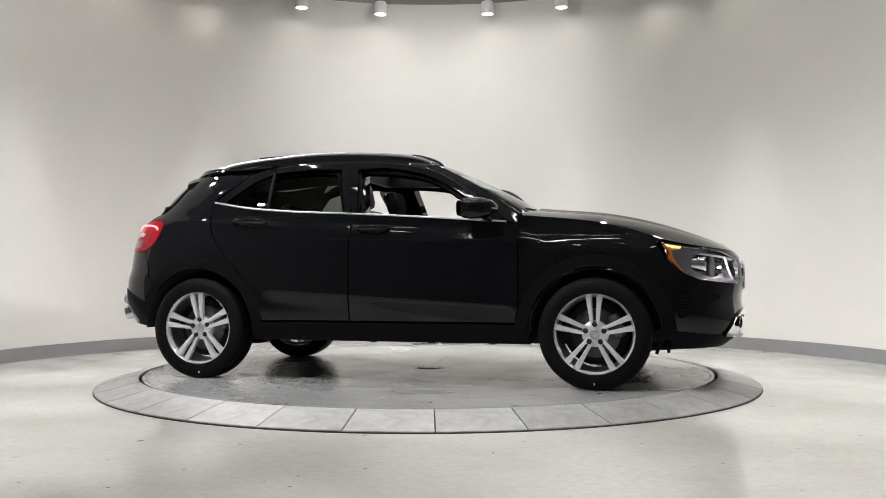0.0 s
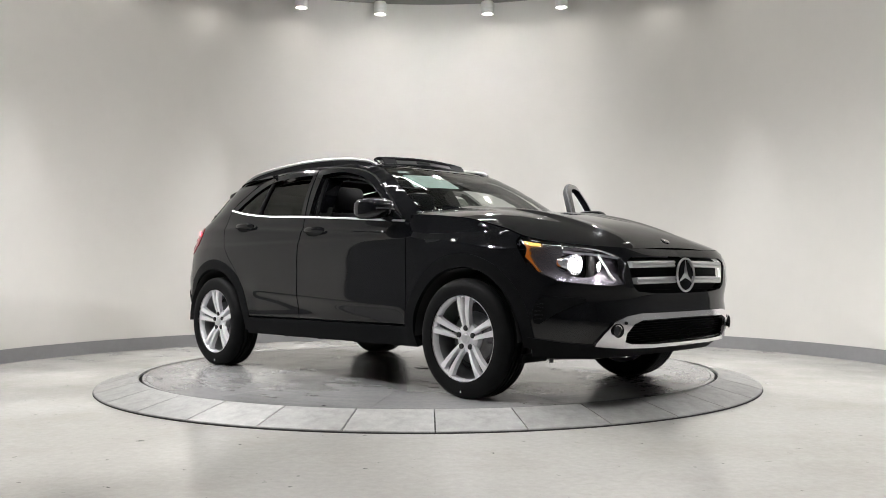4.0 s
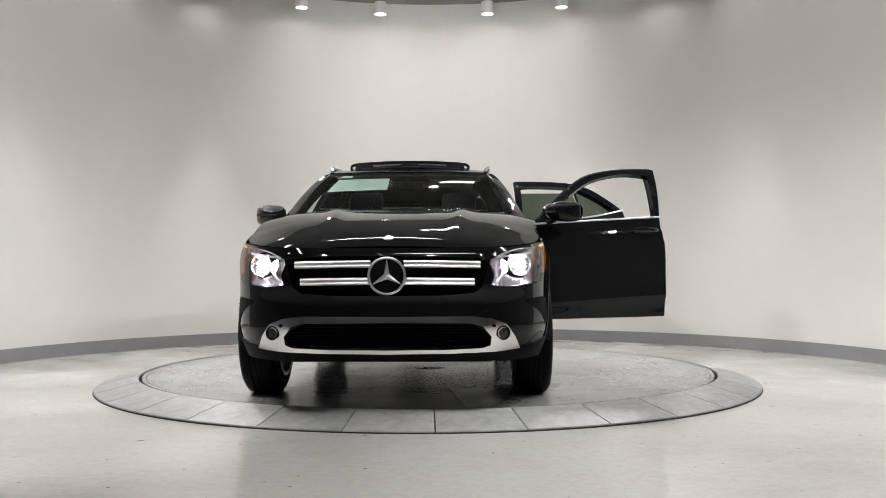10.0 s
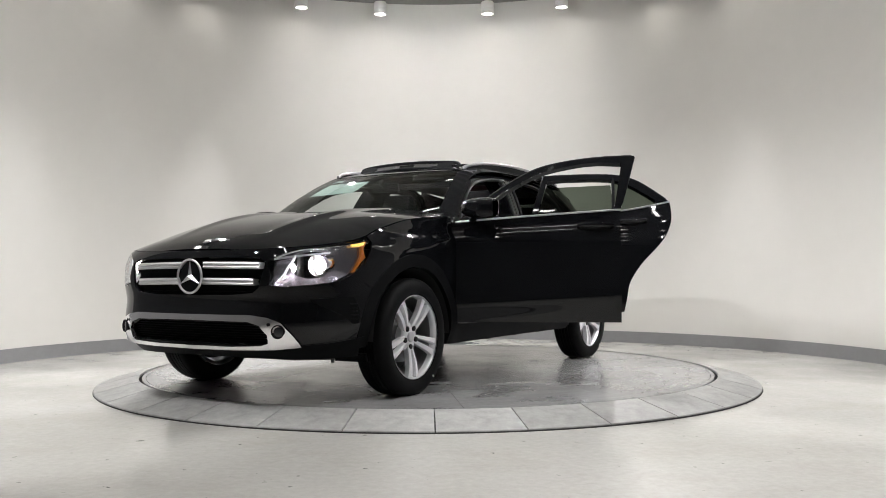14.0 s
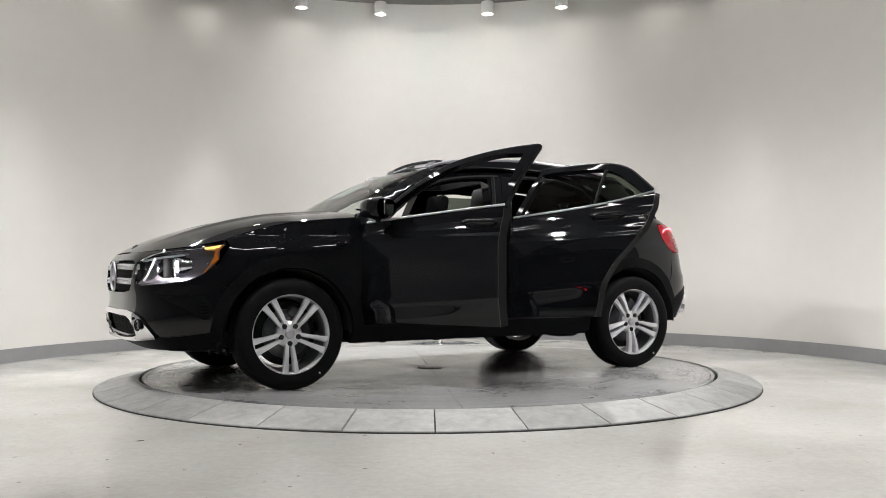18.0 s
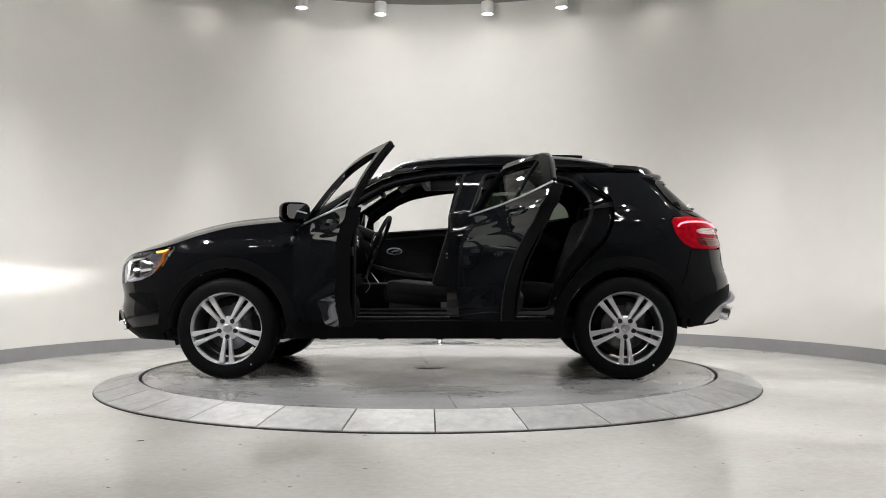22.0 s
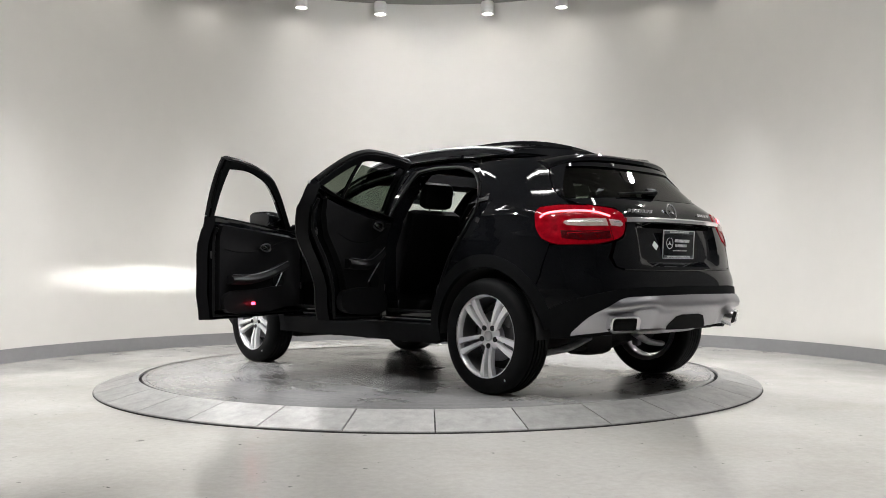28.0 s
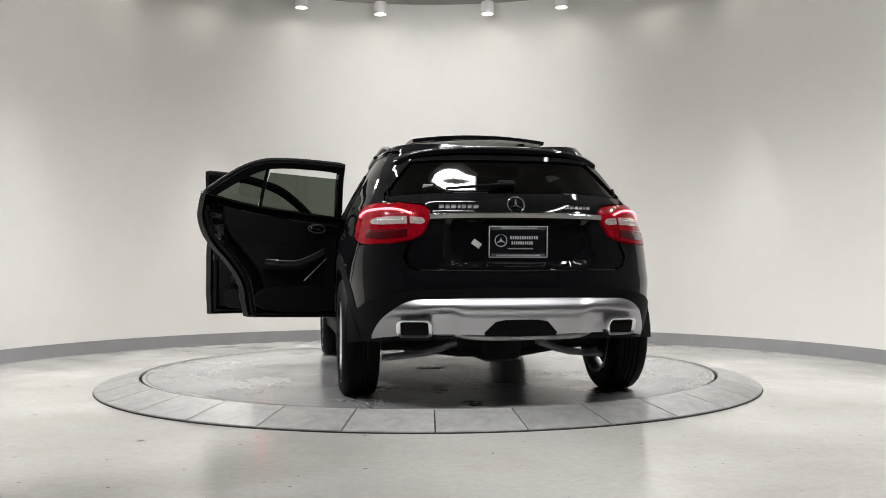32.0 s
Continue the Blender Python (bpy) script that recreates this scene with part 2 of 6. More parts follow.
# ------------------------------------------------------------------ mesh helpers


def mesh_of(name, verts, faces, material, smooth=True):
    me = bpy.data.meshes.new(name)
    me.from_pydata([tuple(v) for v in verts], [], faces)
    me.materials.append(material)
    if smooth:
        me.polygons.foreach_set("use_smooth", [True] * len(me.polygons))
    me.validate()
    me.update()
    return me


def piece(name, verts, faces, material, parent=None, smooth=True, label="", sharp=40):
    me = mesh_of(name, verts, faces, material, smooth)
    if smooth and sharp:
        me.set_sharp_from_angle(angle=radians(sharp))
    ob = new(name, me)
    ob.parent = parent
    return tagged(ob, label)


def part(name, bm, material, parent=None, label="", smooth=True, sharp=40):
    """One bmesh as one mesh object under a thing or a part."""
    me = bpy.data.meshes.new(name)
    bm.to_mesh(me)
    bm.free()
    me.materials.append(material)
    if smooth:
        me.polygons.foreach_set("use_smooth", [True] * len(me.polygons))
        me.set_sharp_from_angle(angle=radians(sharp))
    ob = new(name, me)
    ob.parent = parent
    return tagged(ob, label)


def box_bm(size, at=(0, 0, 0), rot=(0, 0, 0), bevel=0.0, seg=2, bm=None):
    bm = bm or bmesh.new()
    r = bmesh.ops.create_cube(bm, size=1, matrix=pose(*at, *rot) @ Matrix.Diagonal((*size, 1)))
    if bevel:
        edges = list({e for v in r["verts"] for e in v.link_edges})
        bmesh.ops.bevel(bm, geom=edges, offset=bevel, segments=seg, affect="EDGES", profile=0.5)
    return bm


def lathe(profile, n=48, axis="z", arc=360):
    """Verts and faces of a profile of (radius, height) turned round an axis."""
    v, f = [], []
    k = len(profile)
    closed = arc == 360
    m = n if closed else n + 1
    for i in range(m):
        a = radians(arc) * i / n
        c, s = math.cos(a), math.sin(a)
        for r, h in profile:
            v.append((r * c, r * s, h) if axis == "z" else (r * c, h, r * s))
    for i in range(n):
        j = (i + 1) % m
        for q in range(k - 1):
            f.append((i * k + q, j * k + q, j * k + q + 1, i * k + q + 1) if axis == "z" else (i * k + q + 1, j * k + q + 1, j * k + q, i * k + q))
    return v, f


def tube(path, radius, n=8, flat=1.0, closed=False):
    """Verts and faces of a round bar along a path."""
    v, f = [], []
    path = [Vector(p) for p in path]
    m = len(path)
    for i, p in enumerate(path):
        a = path[(i - 1) % m] if closed or i > 0 else p
        b = path[(i + 1) % m] if closed or i < m - 1 else p
        d = (b - a).normalized()
        up = Vector((0, 0, 1)) if abs(d.z) < 0.9 else Vector((1, 0, 0))
        s = d.cross(up).normalized()
        u = s.cross(d)
        r = radius(i / max(1, m - 1)) if callable(radius) else radius
        for k in range(n):
            w = 2 * math.pi * k / n
            v.append(p + s * math.cos(w) * r + u * math.sin(w) * r * flat)
    for i in range(m if closed else m - 1):
        j = (i + 1) % m
        for k in range(n):
            l = (k + 1) % n
            f.append((i * n + k, i * n + l, j * n + l, j * n + k))
    if not closed:
        f.append(tuple(range(n)))
        f.append(tuple((m - 1) * n + k for k in reversed(range(n))))
    return v, f


def spline(points, res=8, closed=False):
    """A smooth curve through control points (Catmull-Rom)."""
    P = [Vector(p) for p in points]
    n, out = len(P), []
    for i in range(n if closed else n - 1):
        if closed:
            a, b, c, d = P[(i - 1) % n], P[i], P[(i + 1) % n], P[(i + 2) % n]
        else:
            a, b, c, d = P[max(i - 1, 0)], P[i], P[i + 1], P[min(i + 2, n - 1)]
        for k in range(res):
            t = k / res
            out.append(0.5 * (2 * b + (c - a) * t + (2 * a - 5 * b + 4 * c - d) * t * t + (3 * b - a - 3 * c + d) * t ** 3))
    if not closed:
        out.append(P[-1])
    return out


def joined(*curves):
    """One outline from several curves laid end to end."""
    out = []
    for c in curves:
        for p in c:
            p = Vector((p[0], p[1]))
            if not out or (p - out[-1]).length > 1e-4:
                out.append(p)
    if (out[0] - out[-1]).length < 1e-4:
        out.pop()
    return out


def shrink(outline, d):
    """The outline moved inwards by d."""
    P = [Vector((p[0], p[1])) for p in outline]
    n = len(P)
    area = sum(P[i].x * P[(i + 1) % n].y - P[(i + 1) % n].x * P[i].y for i in range(n))
    s = 1 if area > 0 else -1
    out = []
    for i in range(n):
        a, b = (P[i] - P[i - 1]).normalized(), (P[(i + 1) % n] - P[i]).normalized()
        t = a + b
        if t.length < 1e-6:
            t = b
        nrm = Vector((-t.y, t.x)).normalized() * s
        k = max(0.5, nrm.dot(Vector((-b.y, b.x)) * s))
        out.append(P[i] + nrm * d / k)
    return out


def dense(outline, step):
    out = []
    n = len(outline)
    for i in range(n):
        a, b = Vector(outline[i][:2]), Vector(outline[(i + 1) % n][:2])
        k = max(1, math.ceil((b - a).length / step))
        out += [a.lerp(b, j / k) for j in range(k)]
    return out


def inside(px, py, poly):
    x, y = np.array([p[0] for p in poly]), np.array([p[1] for p in poly])
    x2, y2 = np.roll(x, -1), np.roll(y, -1)
    r = np.zeros(len(px), bool)
    for a, b, c, d in zip(x, y, x2, y2):
        if b != d:
            r ^= ((b > py) != (d > py)) & (px < (c - a) * (py - b) / (d - b) + a)
    return r


def patch(outline, lift, step=0.04, holes=(), flange=0.012, side=1, inward=None, thick=False):
    """A panel: a flat outline with holes, filled with a fine net and lifted on to a curved surface; its rim is turned inwards."""
    loops = [dense(o, step) for o in (outline, *holes)]
    pts, edges = [], []
    for l in loops:
        k = len(pts)
        pts += l
        edges += [(k + i, k + (i + 1) % len(l)) for i in range(len(l))]
    lo = [min(p[i] for p in loops[0]) for i in (0, 1)]
    hi = [max(p[i] for p in loops[0]) for i in (0, 1)]
    gx, gy = np.meshgrid(np.arange(lo[0] + step / 2, hi[0], step), np.arange(lo[1] + step / 2, hi[1], step))
    gx, gy = gx.ravel(), gy.ravel()
    ok = inside(gx, gy, shrink(loops[0], step * 0.35))
    for h in loops[1:]:
        ok &= ~inside(gx, gy, shrink(h, -step * 0.35))
    pts = [Vector((p[0], p[1])) for p in pts] + [Vector((a, b)) for a, b in zip(gx[ok], gy[ok])]
    vs, _, fs, *_ = delaunay_2d_cdt(pts, edges, [], 0, 1e-6)
    cx = np.array([sum(vs[i].x for i in f) / 3 for f in fs])
    cy = np.array([sum(vs[i].y for i in f) / 3 for f in fs])
    keep = inside(cx, cy, loops[0])
    for h in loops[1:]:
        keep &= ~inside(cx, cy, h)
    fs = [f for f, k in zip(fs, keep) if k]
    verts = [Vector(lift(v.x, v.y)) for v in vs]
    count = {}
    for f in fs:
        for i in range(3):
            count[(f[i], f[(i + 1) % 3])] = 1
    rim = [e for e in count if (e[1], e[0]) not in count]
    # outward normals
    nrm = [Vector() for _ in verts]
    for f in fs:
        m = (verts[f[1]] - verts[f[0]]).cross(verts[f[2]] - verts[f[0]])
        for i in f:
            nrm[i] += m
    inner = Vector(inward) if inward is not None else None
    mid = sum((verts[f[0]] for f in fs), Vector()) / len(fs)
    total = sum((nrm[f[0]] for f in fs), Vector())
    want = (mid - (inner if inner is not None else Vector((0, 0, 0.6))))
    flip = total.dot(want) < 0
    if flip:
        fs = [tuple(reversed(f)) for f in fs]
        rim = [(b, a) for a, b in rim]
        nrm = [-m for m in nrm]
    used = {}
    out_v, out_f = [], []

    def idx(i):
        if i not in used:
            used[i] = len(out_v)
            out_v.append(verts[i])
        return used[i]
    for f in fs:
        out_f.append(tuple(idx(i) for i in f))
    if thick:
        back = {}
        for i in list(used):
            back[i] = len(out_v)
            out_v.append(verts[i] - nrm[i].normalized() * flange)
        out_f += [tuple(back[i] for i in reversed(f)) for f in fs]
        out_f += [(used[b], used[a], back[a], back[b]) for a, b in rim]
    elif flange:
        back = {}
        for e in rim:
            for i in e:
                if i not in back:
                    back[i] = len(out_v)
                    out_v.append(verts[i] - nrm[i].normalized() * flange)
        out_f += [(used[b], used[a], back[a], back[b]) for a, b in rim]
    return out_v, out_f


def merge(*meshes):
    v, f = [], []
    for mv, mf in meshes:
        k = len(v)
        v += list(mv)
        f += [tuple(i + k for i in q) for q in mf]
    return v, f


def moved(mesh, m):
    return [m @ Vector(p) for p in mesh[0]], mesh[1]


def mirrored(mesh):
    return [Vector((p[0], -p[1], p[2])) for p in mesh[0]], [tuple(reversed(f)) for f in mesh[1]]


def lerp_table(table):
    """A smooth function through (input, output) pairs."""
    xs, ys = [p[0] for p in table], [p[1] for p in table]
    d = [(ys[i + 1] - ys[i]) / (xs[i + 1] - xs[i]) for i in range(len(xs) - 1)]
    m = [d[0]] + [0 if d[i - 1] * d[i] <= 0 else 2 * d[i - 1] * d[i] / (d[i - 1] + d[i]) for i in range(1, len(d))] + [d[-1]]

    def f(x):
        if x <= xs[0]:
            return ys[0] + m[0] * (x - xs[0])
        if x >= xs[-1]:
            return ys[-1] + m[-1] * (x - xs[-1])
        i = next(k for k in range(len(d)) if x <= xs[k + 1])
        h = xs[i + 1] - xs[i]
        t = (x - xs[i]) / h
        return (ys[i] * (1 + 2 * t) * (1 - t) ** 2 + m[i] * h * t * (1 - t) ** 2 + ys[i + 1] * t * t * (3 - 2 * t) + m[i + 1] * h * t * t * (t - 1))
    return f


def disc_rect(w, h, r=0.03, n=6):
    """A flat plate with rounded corners that faces x."""
    p = []
    for a, b, t0 in ((1, 1, 0), (-1, 1, 90), (-1, -1, 180), (1, -1, 270)):
        p += [(0.0, a * (w - r) + r * math.cos(radians(t0 + 90 * k / n)), b * (h - r) + r * math.sin(radians(t0 + 90 * k / n))) for k in range(n + 1)]
    k = len(p)
    v = p + [(-0.004, y, z) for _, y, z in p]
    return v, [tuple(range(k)), tuple(reversed(range(k, 2 * k)))] + [(i, k + i, k + (i + 1) % k, (i + 1) % k) for i in range(k)]


def slab(outline, z0, z1):
    """A flat prism over an outline in x and y."""
    n = len(outline)
    v = [(p[0], p[1], z0) for p in outline] + [(p[0], p[1], z1) for p in outline]
    f = [tuple(reversed(range(n))), tuple(range(n, 2 * n))]
    f += [(i, (i + 1) % n, n + (i + 1) % n, n + i) for i in range(n)]
    return v, f


# ------------------------------------------------------------------ the room


def structure(ob, label, category):
    return tagged(ob, label, category, kind="structure")


def arc_points(r, a0, a1, n):
    return [(r * math.sin(radians(a0 + (a1 - a0) * i / n)), r * math.cos(radians(a0 + (a1 - a0) * i / n))) for i in range(n + 1)]


OPEN = 98
structure(piece("floor", *slab([(-9, -10), (9, -10), (9, 7), (-9, 7)], FLOOR - 0.1, FLOOR), M_FLOOR, smooth=False),
          "glossy pale polished concrete floor, scuffed", "floor")


def ring_strip(r0, r1, z0, z1, a0, a1, n):
    """A wall bent round the turntable, faces in quads."""
    v, f = [], []
    for i in range(n + 1):
        a = radians(a0 + (a1 - a0) * i / n)
        s, c = math.sin(a), math.cos(a)
        v += [(r0 * s, r0 * c, z0), (r0 * s, r0 * c, z1), (r1 * s, r1 * c, z1), (r1 * s, r1 * c, z0)]
    for i in range(n):
        for k in range(4):
            l = (k + 1) % 4
            f.append((i * 4 + k, (i + 1) * 4 + k, (i + 1) * 4 + l, i * 4 + l))
    f += [(0, 1, 2, 3), tuple(n * 4 + k for k in (3, 2, 1, 0))]
    return v, f


structure(piece("wall_curved", *ring_strip(WALL_R, WALL_R + 0.15, FLOOR, CEIL + 0.2, -OPEN, OPEN, 160), M_WALL, sharp=30),
          "smooth curved off-white studio wall", "wall")
structure(piece("baseboard", *ring_strip(WALL_R - 0.012, WALL_R - 0.001, FLOOR, FLOOR + 0.125, -OPEN, OPEN, 160), M_BASE, sharp=30),
          "grey vinyl baseboard along the curved wall", "baseboard")
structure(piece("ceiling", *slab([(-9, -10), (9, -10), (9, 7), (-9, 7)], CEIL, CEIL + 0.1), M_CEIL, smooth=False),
          "flat grey ceiling", "ceiling")
# unseen walls, added to close the room; their grey sets the car's reflections
ex, ey = WALL_R * math.sin(radians(OPEN)), WALL_R * math.cos(radians(OPEN))
for name, sx in (("wall_east", 1), ("wall_west", -1)):
    structure(piece(name, *slab([(sx * ex, ey - 0.02), (sx * (ex + 0.15), ey - 0.02), (sx * (ex + 0.15), -9), (sx * ex, -9)], FLOOR, CEIL), M_BACK, smooth=False),
              "unseen plain grey wall, added beside the opening", "wall")
structure(piece("wall_south", *slab([(-ex - 0.2, -9.15), (ex + 0.2, -9.15), (ex + 0.2, -9), (-ex - 0.2, -9)], FLOOR, CEIL), M_BACK, smooth=False),
          "unseen plain grey wall, added behind the camera", "wall")

# spot lamps
can_v, can_f = lathe([(0.0, 0.03), (0.056, 0.03), (0.058, 0.0), (0.064, -0.006), (0.072, -0.006), (0.073, 0.0), (0.073, 0.13), (0.066, 0.14), (0.0, 0.14)], 32)
neck = lathe([(0.03, 0.14), (0.03, 0.17), (0.065, 0.172), (0.065, 0.21), (0.0, 0.21)], 24)
can = new("spot_lamp")
tagged(can, "white cylindrical ceiling spot lamp, lit", "spot lamp", "spot lamps round the ceiling")
piece("housing", can_v, can_f, M_WHITE, can)
piece("neck", *neck, M_STEEL, can)
piece("lens", *lathe([(0.0, 0.012), (0.04, 0.012), (0.055, 0.02)], 32), M_LENS, can)
for k, a in enumerate(SPOT_ANGLES):
    m = pose(SPOT_R * math.sin(radians(a)), SPOT_R * math.cos(radians(a)), CEIL - 0.21)
    if k == 0:
        can.matrix_basis = m
    else:
        copy_thing(can, m)
# an invented can, out of view, to house the added wall fill
copy_thing(can, pose(*FILL_WASH, CEIL - 0.21))
for x, y, a, w in PANELS:
    p = new("ceiling_panel")
    p.matrix_basis = pose(x, y, CEIL, 0, 0, a)
    tagged(p, "slim white rectangular ceiling light, lit", "ceiling light", "ceiling light panels")
    part("frame", box_bm((w, 0.15, 0.012), (0, 0, -0.006)), M_WHITE, p, smooth=False)
    part("diffuser", box_bm((w - 0.06, 0.06, 0.006), (0, 0, -0.016)), M_PANEL, p, smooth=False)

# ------------------------------------------------------------------ turntable
R_IN, R_OUT, Z_OUT = 2.078, 2.367, -0.064
disc = new("turntable_disc")
tagged(disc, "worn grey rotating turntable disc with tyre marks", "turntable")
DISC_Z = -0.004
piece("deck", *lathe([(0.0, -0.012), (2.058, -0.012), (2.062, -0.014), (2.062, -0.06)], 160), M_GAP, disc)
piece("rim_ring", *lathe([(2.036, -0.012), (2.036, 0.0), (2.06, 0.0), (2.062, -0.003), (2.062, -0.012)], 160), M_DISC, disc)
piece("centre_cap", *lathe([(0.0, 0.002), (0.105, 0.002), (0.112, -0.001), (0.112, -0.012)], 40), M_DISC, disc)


def sector():
    """One of the steel sheets of the deck, from the cap to the rim."""
    v, f = [], []
    n, half = 10, radians(15)
    rs = [(0.116, -0.012), (0.116, 0.0), (0.6, 0.0), (1.2, 0.0), (2.032, 0.0), (2.032, -0.012)]
    for i in range(n + 1):
        a = -half + 2 * half * i / n
        g = 0.0016 if i == 0 else -0.0016 if i == n else 0
        for r, z in rs:
            v.append((r * math.cos(a) - g * math.sin(a), r * math.sin(a) + g * math.cos(a), z))
    k = len(rs)
    for i in range(n):
        for j in range(k - 1):
            f.append((i * k + j, (i + 1) * k + j, (i + 1) * k + j + 1, i * k + j + 1)[::-1])
    f += [tuple(range(k)), tuple(n * k + j for j in reversed(range(k)))]
    return v, f


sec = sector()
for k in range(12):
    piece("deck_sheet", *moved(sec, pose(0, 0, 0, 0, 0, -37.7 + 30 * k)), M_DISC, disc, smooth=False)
for k in range(8):
    a = radians(45 * k)
    piece("cap_bolt", *moved(lathe([(0.0, 0.004), (0.009, 0.004), (0.011, 0.003), (0.011, 0.0)], 10), pose(0.085 * math.cos(a), 0.085 * math.sin(a), 0.001)), M_STEEL, disc)
ramp = new("turntable_ramp")
tagged(ramp, "fixed grey metal ramp ring round the turntable", "turntable ramp")
v, f = lathe([(R_IN, -0.08), (R_IN, -0.012), (R_OUT - 0.004, Z_OUT - 0.008), (R_OUT - 0.004, FLOOR)], 192)
piece("bed", v, f, M_GAP, ramp)


def ramp_plate():
    v, f = [], []
    n, half = 8, math.radians(11.25 / 2)
    for i in range(n + 1):
        a = -half + 2 * half * i / n
        s, c = math.sin(a), -math.cos(a)
        g = 0.004 if i == 0 else -0.004 if i == n else 0
        for r, z in ((R_IN + 0.004, -0.02), (R_IN + 0.004, -0.003), (R_IN + 0.007, 0.0), (R_OUT - 0.004, Z_OUT), (R_OUT, Z_OUT - 0.003), (R_OUT, Z_OUT - 0.012)):
            v.append((r * s + g, r * c, z))
    for i in range(n):
        for k in range(5):
            f.append((i * 6 + k, i * 6 + k + 1, (i + 1) * 6 + k + 1, (i + 1) * 6 + k))
    f += [tuple(range(5, -1, -1)), tuple(n * 6 + k for k in range(6))]
    return mesh_of("plate", v, f, M_TILE, smooth=False)


# black strip that draws the contact shade along the ramp's foot
piece("edge_strip", *lathe([(R_OUT + 0.001, FLOOR + 0.007), (R_OUT + 0.004, FLOOR + 0.005), (R_OUT + 0.005, FLOOR)], 160), M_GAP, ramp)
plate = ramp_plate()
for k in range(32):
    ob = new("plate", plate)
    ob.parent = ramp
    ob.matrix_basis = pose(0, 0, 0, 0, 0, 1.69 - 5.62 + 11.25 * k)

# a loose cable and a short white pipe on the floor, by the wall
cables = new("floor_cable")
cables.matrix_basis = pose(0.1, 3.05, FLOOR)
tagged(cables, "tangled thin dark cables lying on the concrete floor", "cable")
for k in range(4):
    rnd = random.Random(11 + k)
    pts = [(-0.36 + 0.8 * t + rnd.uniform(-0.05, 0.05), 0.12 * rnd.uniform(-1, 1), 0.006 + 0.022 * rnd.random() * (1 if 0 < i < 9 else 0)) for i, t in enumerate(np.linspace(0.05 * k, 0.75 + 0.08 * k, 10))]
    piece("strand", *tube(spline(pts, 5), 0.005, 6), M_INK, cables)
stub = new("floor_pipe")
stub.matrix_basis = pose(0.05, 3.05, FLOOR)
tagged(stub, "short white pipe stub standing on the floor", "pipe")
piece("pipe", *lathe([(0.016, 0.0), (0.016, 0.055), (0.012, 0.055), (0.012, 0.0)], 16), M_WHITE, stub)
piece("collar", *lathe([(0.016, 0.0), (0.03, 0.0), (0.03, 0.006), (0.016, 0.008)], 16), M_WHITE, stub)


# ------------------------------------------------------------------ the car: forms
# Car space: x forward, y to its left, z up from the disc; the origin is midway between the axles.
WB, TYRE_R, HUB_Y = 2.699, 0.345, 0.785
WID = lerp_table([(0.2, 0.848), (0.32, 0.872), (0.42, 0.893), (0.5, 0.8985), (0.6, 0.8965), (0.7, 0.8985), (0.8, 0.9005), (0.87, 0.8975), (0.915, 0.892), (0.93, 0.8885), (0.945, 0.880), (0.97, 0.874), (1.0, 0.864), (1.08, 0.843), (1.13, 0.818), (1.2, 0.785), (1.3, 0.732), (1.4, 0.668), (1.48, 0.605), (1.53, 0.55)])
NOSE = lerp_table([(0.2, 2.03), (0.27, 2.14), (0.34, 2.22), (0.45, 2.245), (0.55, 2.232), (0.66, 2.25), (0.75, 2.245), (0.8, 2.225), (0.845, 2.19), (0.88, 2.12), (0.94, 2.0), (1.08, 1.8)])
TAIL = lerp_table([(z, x + 0.02) for z, x in [(0.2, -1.92), (0.3, -2.06), (0.44, -2.14), (0.56, -2.185), (0.66, -2.18), (0.74, -2.15), (0.88, -2.128), (1.0, -2.098), (1.08, -2.05), (1.15, -1.965), (1.25, -1.865), (1.35, -1.765), (1.42, -1.7), (1.5, -1.63)]])
SCREEN = lerp_table([(1.0, 1.155), (1.1, 0.988), (1.2, 0.805), (1.3, 0.62), (1.4, 0.42), (1.45, 0.3), (1.5, 0.1)])
SHOULDER = lerp_table([(0.5, 1.09), (0.9, 1.072), (1.3, 1.035), (1.6, 0.965), (1.745, 0.917), (1.86, 0.89), (2.0, 0.868), (2.195, 0.843)])
HOOD_TOP = lerp_table([(0.5, 1.17), (0.9, 1.14), (1.1, 1.122), (1.35, 1.1), (1.6, 1.058), (1.8, 1.013), (2.0, 0.949), (2.12, 0.896), (2.195, 0.848)])
ROOF_EDGE = lerp_table([(0.3, 1.44), (0.15, 1.468), (0.0, 1.48), (-0.5, 1.492), (-1.0, 1.476), (-1.4, 1.446), (-1.7, 1.412)][::-1])
BELT = lerp_table([(-1.35, 1.216), (-1.0, 1.156), (-0.7, 1.128), (-0.2, 1.1), (0.3, 1.068), (0.9, 1.025)])
X1, X2, NF, NR = 0.9, -0.9, 4.25, 4.0


def rear_n(z):
    """Squareness of the tail in plan, less at the glass."""
    return NR - 0.5 * max(0.0, min(1.0, (z - 1.05) / 0.15))


def smooth(a, b, v):
    k = max(0.0, min(1.0, (v - a) / (b - a)))
    return k * k * (3 - 2 * k)


